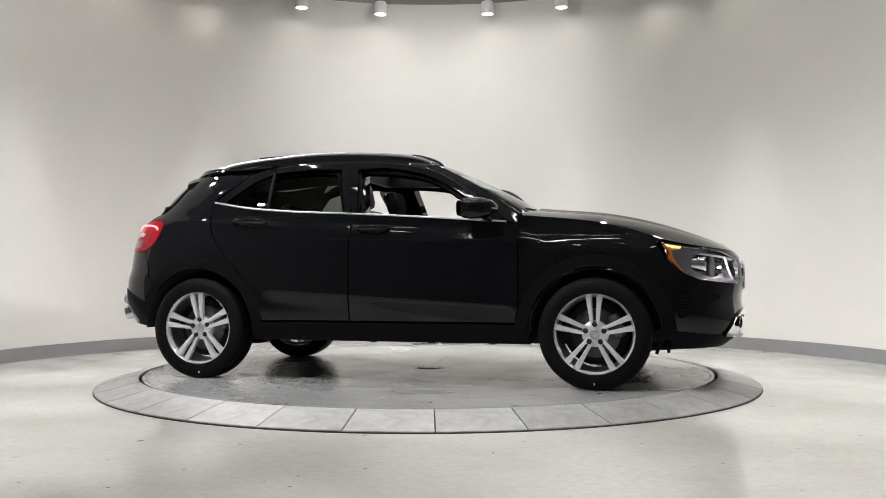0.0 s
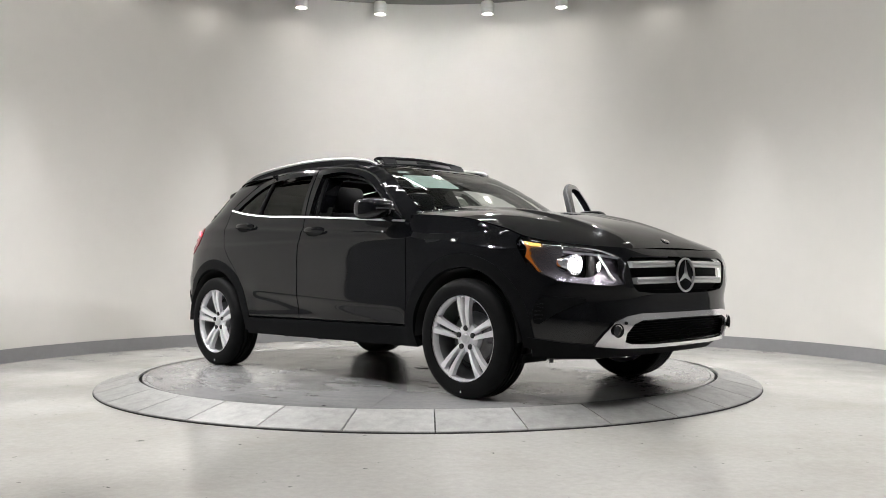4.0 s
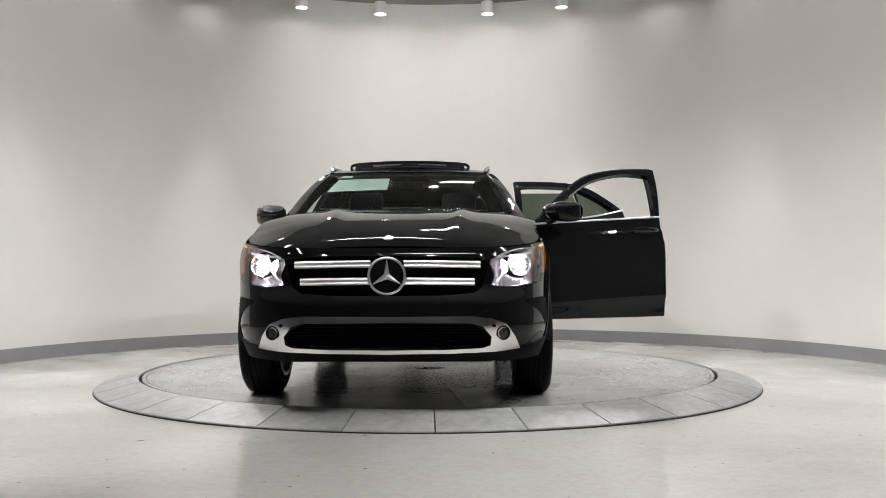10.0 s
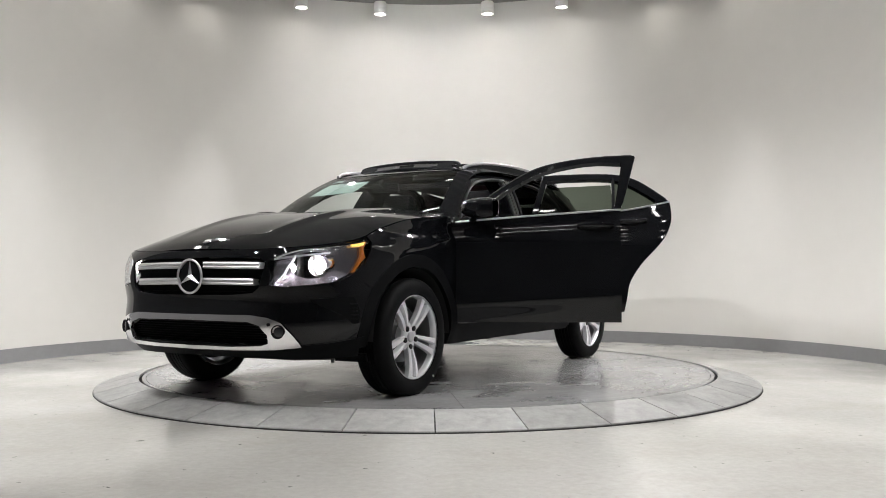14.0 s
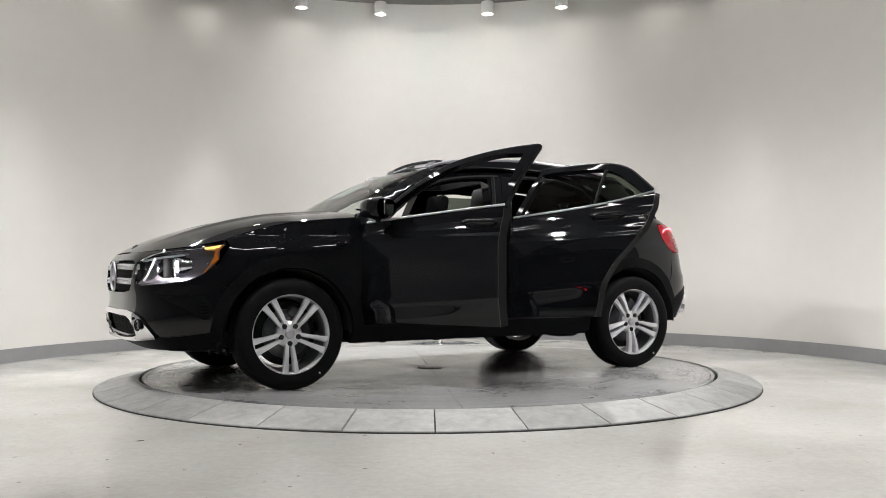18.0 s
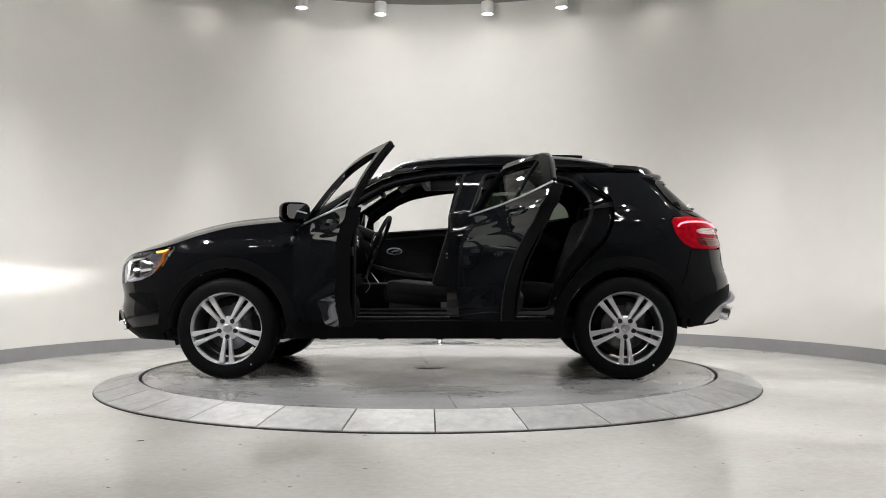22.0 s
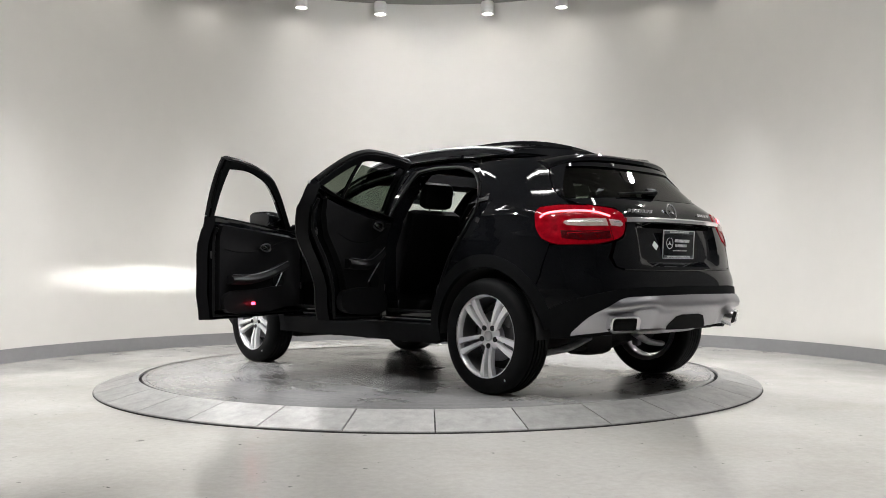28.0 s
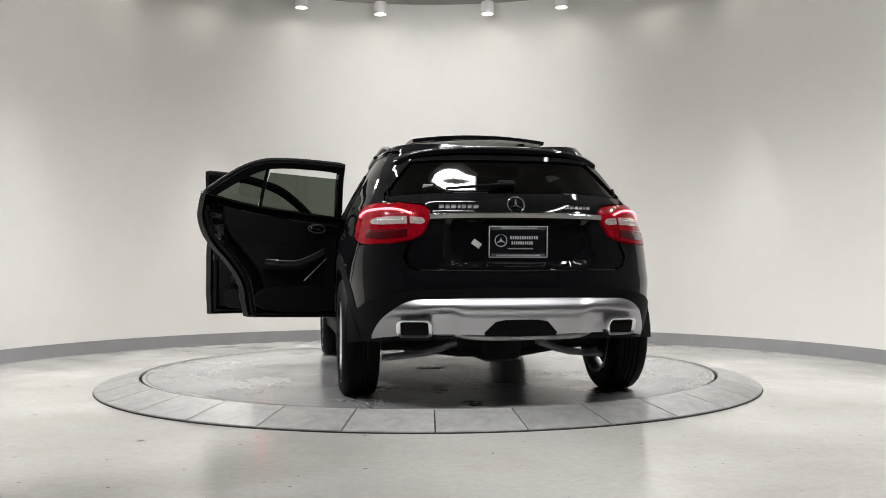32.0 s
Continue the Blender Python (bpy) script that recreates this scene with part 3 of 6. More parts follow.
def sculpt(x, z):
    """Creases of the flank: a line that rises to the rear over the sill, and the shelf of the front shoulder."""
    low = 0.51 + 0.06 * (0.9 - x)
    ridge = math.exp(-((z - low) / (0.05 if z < low else 0.08)) ** 2) * smooth(-0.95, -0.7, x) * smooth(0.9, 0.75, x)
    top = 0.952 - 0.055 * (x - 0.9)
    shelf = smooth(top - 0.1, top + 0.02, z) * smooth(0.9, 1.04, x) * smooth(1.82, 1.6, x)
    tuck = 0.013 * smooth(low + 0.01, low - 0.12, z) * smooth(-0.95, -0.75, x) * smooth(0.9, 0.8, x)
    groove = smooth(top - 0.012, top + 0.018, z) * smooth(top + 0.115, top + 0.03, z) * smooth(-1.68, -1.4, x) * smooth(1.02, 0.9, x)
    return 0.007 * ridge - 0.028 * shelf - tuck - 0.0105 * groove + 0.012 * math.exp(-((z - 0.7) / 0.13) ** 2) * smooth(-0.95, -1.4, x)


def side_y(x, z):
    w = WID(z) + sculpt(x, z)
    if x > X1:
        u = min(1.0, (x - X1) / (NOSE(z) - X1))
        return w * max(0.0, 1 - u ** NF) ** (1 / NF)
    if x < X2:
        u, n = min(1.0, (x - X2) / (TAIL(z) - X2)), rear_n(z)
        return w * max(0.0, 1 - u ** n) ** (1 / n)
    return w


def bow(z):
    """Depth and squareness of the windscreen's curve in plan."""
    t = max(0.0, min(1.0, (z - 1.05) / 0.4))
    return 0.45 - 0.17 * t, 2.5 + 2.0 * t


def cabin_y(x, z):
    """Half the width of the glasshouse, whose front bows with the windscreen."""
    d, n = bow(z)
    a = SCREEN(z) - d
    if x > a:
        u = min(1.0, (x - a) / d)
        return WID(z) * max(0.0, 1 - u ** n) ** (1 / n)
    return side_y(x, z)


def front_x(y, z):
    k = min(1.0, abs(y) / WID(z))
    return X1 + (NOSE(z) - X1) * (1 - k ** NF) ** (1 / NF)


def rear_x(y, z):
    k = min(1.0, abs(y) / WID(z))
    n = rear_n(z)
    return X2 + (TAIL(z) - X2) * (1 - k ** n) ** (1 / n)


def screen_x(y, z):
    k = min(1.0, abs(y) / WID(z))
    d, n = bow(z)
    return SCREEN(z) - d + d * (1 - k ** n) ** (1 / n)


YJ, YK = 0.7, 0.66


def on_front(off=0.0):
    """Lifts (q, z), q being y over the nose and running on along the side past the corner."""
    def f(q, z):
        s = 1 if q >= 0 else -1
        if abs(q) <= YJ:
            x, y = front_x(q, z), q
            k = abs(q) / YJ
        else:
            x = front_x(YJ, z) - (abs(q) - YJ)
            y, k = s * side_y(x, z), 1.0
        n = Vector((1, s * (k ** 3) * 0.9, 0)) if abs(q) <= YJ + 0.12 else Vector((0.25, s, 0))
        n.normalize()
        return (x + n.x * off, y + n.y * off, z)
    return f


def on_rear(off=0.0):
    def f(q, z):
        s = 1 if q >= 0 else -1
        if abs(q) <= YK:
            x, y = rear_x(q, z), q
            k = abs(q) / YK
        else:
            x = rear_x(YK, z) + (abs(q) - YK)
            y, k = s * side_y(x, z), 1.0
        n = Vector((-1, s * (k ** 3) * 0.9, 0)) if abs(q) <= YK + 0.12 else Vector((-0.25, s, 0))
        n.normalize()
        return (x + n.x * off, y + n.y * off, z)
    return f


def fq(x, z):
    """The front's q for a point on the side."""
    return (YJ + front_x(YJ, z) - x, z)


def rq(x, z):
    return (YK + x - rear_x(YK, z), z)


def on_side(off=0.0):
    return lambda x, z: (x, side_y(x, z) + off, z)


def on_cabin(off=0.0):
    return lambda x, z: (x, cabin_y(x, z) + off * 0.87, z + off * 0.45)


def arch(cx, r, a0, a1, n=24):
    return [(cx + r * math.cos(radians(a0 + (a1 - a0) * i / n)), 0.338 + r * math.sin(radians(a0 + (a1 - a0) * i / n))) for i in range(n + 1)]


def line(*pts):
    return [Vector(p) for p in pts]


def along(fn, x0, x1, n=16):
    return [(x0 + (x1 - x0) * i / n, fn(x0 + (x1 - x0) * i / n)) for i in range(n + 1)]


FA, RA = WB / 2, -WB / 2
car = new("car")
tagged(car, "glossy black compact crossover car with two doors open, on the turntable", "car")


def both(name, mesh, material, label="", sharp=40):
    """The same part on the left and on the right."""
    piece(name, *mesh, material, car, label=label, sharp=sharp)
    piece(name, *mirrored(mesh), material, car, label=label, sharp=sharp)


GAP = 0.0022
# ---- front fender
a0 = math.degrees(math.asin((0.61 - 0.338) / 0.45))
a1 = 180 - math.degrees(math.asin((0.40 - 0.338) / 0.45))
fender = joined(arch(FA, 0.45, a0, a1), line((0.885, 0.40), (0.888, 0.8), (0.875, 1.026)), along(SHOULDER, 0.875, 1.735), line((1.72, 0.885), (1.83, 0.72), (1.80, 0.66)))
both("fender", patch(shrink(fender, GAP), on_side(), 0.013), M_PAINT, "glossy black front fender")
# ---- hood
def shoulder_y(x):
    return side_y(x, SHOULDER(x)) - 0.006


hx = [0.86 + (2.187 - 0.86) * math.sin(math.pi / 2 * i / 40) for i in range(41)]
hood_edge = [(x, shoulder_y(x)) for x in hx]
cowl = [(0.99 - 0.25 * (k / 10) ** 2 * 0.55, -0.83 + 1.66 * i / 20) for i in range(21) for k in [abs(i - 10)]]
hood_out = [(x, y) for x, y in hood_edge if x > 0.875] + [(x, -y) for x, y in hood_edge[::-1] if x > 0.875] + cowl[1:-1]


def hood_z(x, y):
    ye = max(0.02, side_y(x, SHOULDER(x)))
    k = min(1.0, abs(y) / ye)
    top, low = HOOD_TOP(x), SHOULDER(x)
    dome = 0.015 * math.exp(-((abs(y) - 0.40 + 0.05 * (x - 1.0)) / 0.055) ** 2) * max(0.0, min(1.0, (2.1 - x) / 0.5))
    return low + (top - low) * (1 - k ** (2.4 + 1.1 * smooth(2.0, 1.4, x))) + dome * (1 - k ** 6)


piece("hood", *patch(hood_out, lambda x, y: (x, y, hood_z(x, y)), 0.018, flange=0.015, inward=(1.5, 0, 0)), M_PAINT, car, label="glossy black hood")

# ---- front bumper with openings
def sym(points):
    """A closed outline from its half with q > 0, given from the top middle to the bottom middle."""
    h = [Vector(p) for p in points]
    return h + [Vector((-p.x, p.y)) for p in h[::-1]]


lamp_half = joined(spline([(0.535, 0.79), (0.6, 0.822), (0.68, 0.845), fq(1.86, 0.872), fq(1.745, 0.892)], 5), spline([fq(1.745, 0.892), fq(1.79, 0.80), fq(1.865, 0.72), fq(1.93, 0.688)], 5),
                   spline([fq(1.93, 0.688), fq(1.99, 0.668), (0.62, 0.645), (0.53, 0.655)], 5), spline([(0.53, 0.655), (0.545, 0.70), (0.525, 0.76), (0.535, 0.79)], 4))
grille_half = [(0.0, 0.803), (0.3, 0.803), (0.47, 0.797), (0.515, 0.775), (0.5, 0.71), (0.48, 0.64), (0.44, 0.612), (0.3, 0.6), (0.0, 0.597)]
mouth_half = [(0.0, 0.458), (0.3, 0.458), (0.425, 0.452), (0.5, 0.42), (0.535, 0.375), (0.5, 0.345), (0.3, 0.333), (0.0, 0.33)]
top_line = [(q, SHOULDER(on_front()(q, 0.86)[0]) - 0.004) for q in np.linspace(0, 0.92, 24)]
top_line = [p for p in top_line if on_front()(p[0], p[1])[0] > 1.75] + [fq(1.745, 0.907)]
bumper_half = [*top_line, fq(1.74, 0.89), fq(1.80, 0.74), fq(1.80, 0.66), *[fq(x, z) for x, z in arch(FA, 0.45, a0, -10, 10)], fq(1.82, 0.262), (0.6, 0.262), (0.3, 0.262), (0.0, 0.262)]
nb = patch(sym(bumper_half), on_front(), 0.03, holes=[sym(grille_half), sym(mouth_half), lamp_half, [(-p[0], p[1]) for p in lamp_half]], inward=(1.5, 0, 0.5))
piece("front_bumper", *nb, M_PAINT, car, label="glossy black front bumper")
low_half = [(0.0, 0.31), (0.5, 0.31), (0.66, 0.33), fq(1.98, 0.345), fq(1.79, 0.37), fq(1.795, 0.262), (0.6, 0.255), (0.0, 0.255)]
piece("bumper_apron", *patch(sym(low_half), on_front(0.006), 0.04, inward=(1.5, 0, 0.5)), M_PLASTIC, car, label="matt black plastic lower apron")
silver_half = [(0.0, 0.493), (0.43, 0.495), (0.53, 0.482), (0.6, 0.455), (0.645, 0.39), (0.672, 0.325), (0.55, 0.312), (0.3, 0.304), (0.0, 0.301)]
hole_half = [(0.0, 0.462), (0.42, 0.459), (0.485, 0.44), (0.525, 0.39), (0.52, 0.345), (0.48, 0.332), (0.3, 0.324), (0.0, 0.322)]


def on_lip(q, z):
    x, y, _ = on_front(0.016)(q, z)
    return (x + max(0, 0.345 - z) * 0.7, y, z)


piece("bumper_trim", *patch(sym(silver_half), on_lip, 0.03, holes=[sym(hole_half)], flange=0.02, inward=(1.5, 0, 0.5)), M_CHROME, car, label="silver trim round the lower air intake")

# ---- rear
lamp_r = joined(spline([(0.462, 1.04), (0.495, 1.073), (0.62, 1.094), rq(-1.93, 1.092), rq(-1.79, 1.10), rq(-1.69, 1.088)], 5), spline([rq(-1.69, 1.088), rq(-1.675, 1.05), rq(-1.70, 0.97), rq(-1.75, 0.905)], 5),
                spline([rq(-1.75, 0.905), rq(-1.83, 0.875), (0.7, 0.872), (0.58, 0.892), (0.515, 0.918), (0.478, 0.975), (0.462, 1.04)], 5))
a2 = math.degrees(math.asin((0.61 - 0.338) / 0.45))
win_edge = spline([(0.69, 1.105), (0.68, 1.15), (0.64, 1.25), (0.58, 1.35), (0.545, 1.4)], 4)
door_back = spline([(-0.905, 0.40), (-0.93, 0.5), (-0.96, 0.62), (-1.05, 0.75), (-1.16, 0.86), (-1.245, 0.97), (-1.285, 1.09), (-1.283, 1.204)], 5)
frame_back = spline([(-1.28, 1.204), (-1.272, 1.228), (-1.17, 1.315), (-1.055, 1.4), (-0.92, 1.452), (-0.72, 1.47)], 4)
roof_line = [(q, z) for x in np.linspace(-0.72, -1.5, 12) for q, z in [rq(x, ROOF_EDGE(x) - 0.003)]]
quarter = joined([rq(*p) for p in door_back], [rq(*p) for p in frame_back], roof_line, [(0.53, 1.405)], win_edge[::-1], [(0.66, 1.1)],
                 [p for p in lamp_r[9:31] if True], [rq(-1.80, 0.875), rq(-1.76, 0.72)], [rq(*p) for p in arch(RA, 0.45, 180 - a2, 8)])
q_mesh = patch(shrink(quarter, GAP), on_rear(), 0.02, inward=(-1.3, 0, 0.8))
both("quarter_panel", q_mesh, M_PAINT, "glossy black rear quarter panel")
tail_half = [(0.0, 1.15), (0.4, 1.15), (0.675, 1.135), (0.65, 1.102), (0.487, 1.08), (0.453, 1.042), (0.466, 0.98), (0.505, 0.912), (0.56, 0.885), (0.595, 0.8), (0.575, 0.745), (0.53, 0.733), (0.3, 0.73), (0.0, 0.73)]


def on_hatch(q, z):
    x, y, _ = on_rear()(q, z)
    k = max(0.0, 1 - (abs(q) / 0.40) ** 6) * max(0.0, 1 - ((z - 0.88) / 0.115) ** 6)
    return (x + 0.035 * min(1, k * 3), y, z)


piece("tailgate", *patch(shrink(sym(tail_half), GAP), on_hatch, 0.028, inward=(-1.5, 0, 0.9)), M_PAINT, car, label="glossy black tailgate")
rb_half = [(0.0, 0.725), (0.3, 0.725), (0.54, 0.728), (0.585, 0.745), (0.61, 0.8), (0.575, 0.885), (0.62, 0.872), rq(-1.83, 0.87), rq(-1.80, 0.87), rq(-1.765, 0.72), *[rq(*p) for p in arch(RA, 0.45, 180 - a2, 178, 10)], rq(-1.84, 0.352), (0.62, 0.37), (0.3, 0.42), (0.0, 0.42)]
piece("rear_bumper", *patch(shrink(sym(rb_half), GAP), on_rear(), 0.035, inward=(-1.5, 0, 0.5)), M_PAINT, car, label="glossy black rear bumper")
rlow_half = [(0.0, 0.634), (0.45, 0.632), (0.60, 0.622), (0.70, 0.595), rq(-1.90, 0.555), rq(-1.80, 0.51), rq(-1.78, 0.342), rq(-1.86, 0.352), (0.66, 0.36), (0.4, 0.40), (0.0, 0.40)]
piece("bumper_cladding", *patch(sym(rlow_half), on_rear(0.006), 0.035, inward=(-1.5, 0, 0.5)), M_PLASTIC, car, label="matt black plastic rear cladding")


def on_skid(q, z):
    """An upper roll that ends in a ridge, a set-back lower panel, pockets round the exhaust tips."""
    x, y, _ = on_rear(0.012)(q, z)
    a = abs(q)
    ridge = 0.507 + 0.025 * smooth(0.30, 0.37, a) - 0.022 * smooth(0.42, 0.62, a)
    ends = 1 - smooth(0.58, 0.745, a)
    up = 0.034 * smooth(0.60, ridge + 0.006, z) if z > ridge else 0.034 - (0.016 + 0.022 * smooth(0.31, 0.40, a)) * smooth(ridge, ridge - 0.032, z)
    return (x - up * ends, y, z)


def grid_panel(q1, nq, low, high, nz, lift, rim=0.02, inner=(-1.5, 0, 0.5)):
    """A panel on an even net, between two edges low(q) and high(q)."""
    v, f = [], []
    w = nz + 3
    for i in range(nq + 1):
        q = -q1 + 2 * q1 * i / nq
        zs = [low(q) + (high(q) - low(q)) * k / nz for k in range(nz + 1)]
        col = [Vector(lift(q, z)) for z in zs]
        to = (Vector(inner) - col[0])
        to.z = 0
        to = to.normalized() * rim
        v += [col[0] + to] + col + [col[-1] + to]
    for i in range(nq):
        for k in range(w - 1):
            f.append((i * w + k, i * w + k + 1, (i + 1) * w + k + 1, (i + 1) * w + k))
    return v, f


def skid_low(q):
    a = abs(q)
    return 0.383 + 0.012 * min(1.0, a / 0.3) - 0.03 * max(0.0, (a - 0.45) / 0.3) ** 2


def skid_high(q):
    a = abs(q)
    return 0.584 - 0.004 * (a / 0.5) ** 2 - 0.19 * max(0.0, (a - 0.5) / 0.255) ** 2.7


piece("skid_plate", *grid_panel(0.755, 92, skid_low, skid_high, 40, on_skid), M_SKID, car, label="brushed silver rear skid plate", sharp=60)

# ---- roof
def roof_y(x):
    return cabin_y(x, ROOF_EDGE(x))


rx0, rx1 = 0.275, -1.655
rxs = [(rx0 + rx1) / 2 + (rx0 - rx1) / 2 * math.cos(math.pi * i / 48) for i in range(49)]
redge = [(x, max(0.0, roof_y(x) - 0.002)) for x in rxs]
redge = [(x, y) for x, y in redge if y > 0.12]
roof_out = redge + [(x, -y) for x, y in redge[::-1]]


def roof_z(x, y):
    k = min(1.0, abs(y) / max(0.05, roof_y(x)))
    ends = max(0.0, min(1.0, (0.29 - x) / 0.3)) * max(0.0, min(1.0, (x + 1.667) / 0.4))
    return ROOF_EDGE(x) + 0.034 * (1 - k ** 2.5) * math.sqrt(ends)


SUN_HOLE = [(0.02, 0.43), (-0.40, 0.43), (-0.40, -0.43), (0.02, -0.43)]
piece("roof", *patch(roof_out, lambda x, y: (x, y, roof_z(x, y)), 0.045, holes=[SUN_HOLE], flange=0.02, inward=(-0.5, 0, 0)), M_PAINT, car, label="glossy black roof with an open sunroof")
# ---- glasshouse edges: pillar and rail over the doors
frame_top = spline([(0.80, 1.045), (0.62, 1.19), (0.46, 1.30), (0.28, 1.395), (0.08, 1.447), (-0.2, 1.472), (-0.5, 1.476), (-0.72, 1.47)], 5)
pillar_edge = [(screen_x(0.88 * WID(z), z), z) for z in np.linspace(1.435, 1.03, 14)]
rail = joined(frame_top, [(-0.72, ROOF_EDGE(-0.72) - 0.002)], along(ROOF_EDGE, -0.7, 0.2, 12), pillar_edge, [(0.86, 1.028)])
both("side_rail", patch(rail, on_cabin(-0.002), 0.03), M_PAINT, "glossy black roof pillar")
# ---- sill
sill = joined([(-0.89, 0.388), (0.9, 0.388), (0.94, 0.33), (0.96, 0.27), (-0.9, 0.27), (-0.93, 0.33)])
both("sill", patch(sill, on_side(0.004), 0.05, flange=0.1), M_PLASTIC, "matt black plastic sill")
for cx in (FA, RA):
    for s in (1, -1):
        lo, hi = (-4, 186) if cx > 0 else (-6, 172)
        pts_o, pts_i = arch(cx, 0.487, lo, hi, 40), arch(cx, 0.412, lo, hi, 40)
        m = patch(joined(pts_o, pts_i[::-1]), on_side(0.004), 0.03, flange=0.05)
        m = m if s > 0 else mirrored(m)
        piece("wheel_arch", *m, M_PLASTIC, car, label="matt black plastic wheel arch trim")
        w = lathe([(0.405, 0.28), (0.40, 0.25), (0.40, 0.0), (0.2, -0.01)][::-1], 40, "y")
        well = moved(w, pose(cx, 0.60, 0.338))
        well = (well[0], [tuple(reversed(f)) for f in well[1] if min(well[0][i][2] for i in f) > 0.33])
        piece("wheel_well", *(well if s > 0 else mirrored(well)), M_DARK, car)
# ---- glass
scr = [(0.872 * WID(z), z) for z in np.linspace(1.06, 1.44, 12)]
screen_out = scr + [(-y, z) for y, z in scr[::-1]]
piece("windscreen", *patch(screen_out, lambda y, z: (screen_x(y, z) - 0.004, y, z), 0.05, flange=0, inward=(0, 0, 1)), M_WSHIELD, car, label="laminated windscreen with paper stickers")
rear_glass = [(0.0, 1.152), (0.45, 1.152), (0.675, 1.145), (0.635, 1.25), (0.575, 1.34), (0.52, 1.375), (0.0, 1.395)]
piece("rear_window", *patch(sym(rear_glass), on_rear(-0.004), 0.05, flange=0, inward=(-1, 0, 1)), M_REARGLASS, car, label="dark tinted rear window")

# ---- doors
glass_f = joined([(-0.20, 1.112), (-0.262, 1.42)], spline([(-0.262, 1.42), (-0.1, 1.427), (0.06, 1.407), (0.26, 1.355), (0.44, 1.262), (0.60, 1.15), (0.70, 1.07)], 5), [(0.70, 1.055)], along(lambda x: BELT(x) + 0.012, 0.70, -0.195, 8))
frame_f = joined([(-0.24, 1.104), (-0.352, 1.474)], spline([(-0.352, 1.474), (-0.15, 1.467), (0.06, 1.443), (0.275, 1.392), (0.455, 1.297), (0.61, 1.187), (0.79, 1.045)], 5), [(0.84, 1.03)], along(BELT, 0.84, -0.236, 8))
glass_r = joined([(-0.295, 1.118), (-0.385, 1.425)], spline([(-0.385, 1.425), (-0.55, 1.43), (-0.84, 1.415), (-0.985, 1.363), (-1.1, 1.285), (-1.2, 1.207)], 5), along(lambda x: BELT(x) + 0.012, -1.2, -0.295, 8))
frame_r = joined([(-0.247, 1.104), (-0.36, 1.472)], spline([(-0.36, 1.472), (-0.55, 1.472), (-0.74, 1.466), (-0.92, 1.447), (-1.055, 1.395), (-1.165, 1.312), (-1.27, 1.221)], 5), along(BELT, -1.275, -0.247, 8))
skin_f = joined([(-0.237, 0.402), (0.862, 0.402), (0.882, 0.5), (0.884, 0.8), (0.87, 1.022)], along(BELT, 0.86, -0.237, 12))
skin_r = joined([(-0.241, 1.10), (-0.241, 0.402)], door_back, along(BELT, -1.275, -0.241, 12))


def rounded(outline, times=2):
    for _ in range(times):
        n = len(outline)
        outline = [p for i in range(n) for a, b in [(Vector(outline[i][:2]), Vector(outline[(i + 1) % n][:2]))] for p in (a.lerp(b, 0.25), a.lerp(b, 0.75))]
    return outline


def flip(mesh, s):
    return mesh if s > 0 else mirrored(mesh)


def make_door(front, s, turn):
    """A door, hung on its hinge; turn is how far it stands open, in degrees."""
    skin, frame_o, glass_o = (skin_f, frame_f, glass_f) if front else (skin_r, frame_r, glass_r)
    hx, hy = (0.84, 0.82) if front else (-0.24, 0.88)
    shift = pose(-hx, -hy * s, 0)
    # the rear hinge axis leans back a little at the top
    lean = pose(hx, hy * s, 0.6, 0, 0 if front else -3.5, 0)
    hang = lean @ pose(0, 0, 0, 0, 0, -turn * s) @ lean.inverted() @ pose(hx, hy * s, 0)
    name = "front_door" if front else "rear_door"
    state = ", standing open" if turn else ", closed"

    def add(nm, mesh, material, label="", parent=None, sharp=40):
        return piece(nm, *moved(flip(mesh, s), shift), material, parent, label=label, sharp=sharp)
    door = add(name, patch(shrink(skin, GAP), on_side(), 0.013, flange=0.007), M_PAINT, "glossy black " + name.replace("_", " ") + state)
    door.parent = car
    door.matrix_basis = hang
    add("window_frame", patch(shrink(frame_o, GAP), on_cabin(), 0.03, holes=[glass_o], flange=0.035, thick=True), M_PAINT, "", door)
    # inner panel, thickness and edges
    add("door_shell", patch(shrink(skin, 0.008), lambda x, z: (x, min(side_y(x, z), 0.885) - 0.086 + 0.02 * max(0, (z - 0.95) / 0.15) ** 2, z), 0.04, flange=0, inward=(0, 2.0, 0.7)), M_PAINT, "glossy black inner door shell", door)
    inner = rounded(shrink(dense(skin, 0.1), 0.062), 1)
    if not front:
        # the rear door's shut face is broad along its curved edge
        inner = [(x + 0.085 * min(1.0, max(0.0, (-0.45 - x) / 0.45)), z) for x, z in inner]
    add("inner_panel", patch(inner, lambda x, z: (x, min(side_y(x, z), 0.88) - 0.125 + 0.03 * max(0, (z - 0.95) / 0.15) ** 2, z), 0.04, flange=0.045, inward=(0, 2.0, 0.7)), M_CABIN, "black moulded inner door panel", door)
    edge_v, edge_f = [], []
    o1 = dense(shrink(skin, 0.004), 0.06)
    for x, z in o1:
        y = side_y(x, z)
        edge_v += [Vector((x, y - 0.004, z)), Vector((x, y - 0.09, z))]
    n = len(o1)
    edge_f = [(2 * i, 2 * i + 1, (2 * i + 3) % (2 * n), (2 * i + 2) % (2 * n)) for i in range(n)]
    add("door_edge", (edge_v, edge_f), M_JAMB, "", door)
    return door, add


door_fl, add_fl = make_door(True, 1, 64.5)
door_rl, add_rl = make_door(False, 1, 65.5)
door_fr, add_fr = make_door(True, -1, 0)
door_rr, add_rr = make_door(False, -1, 0)

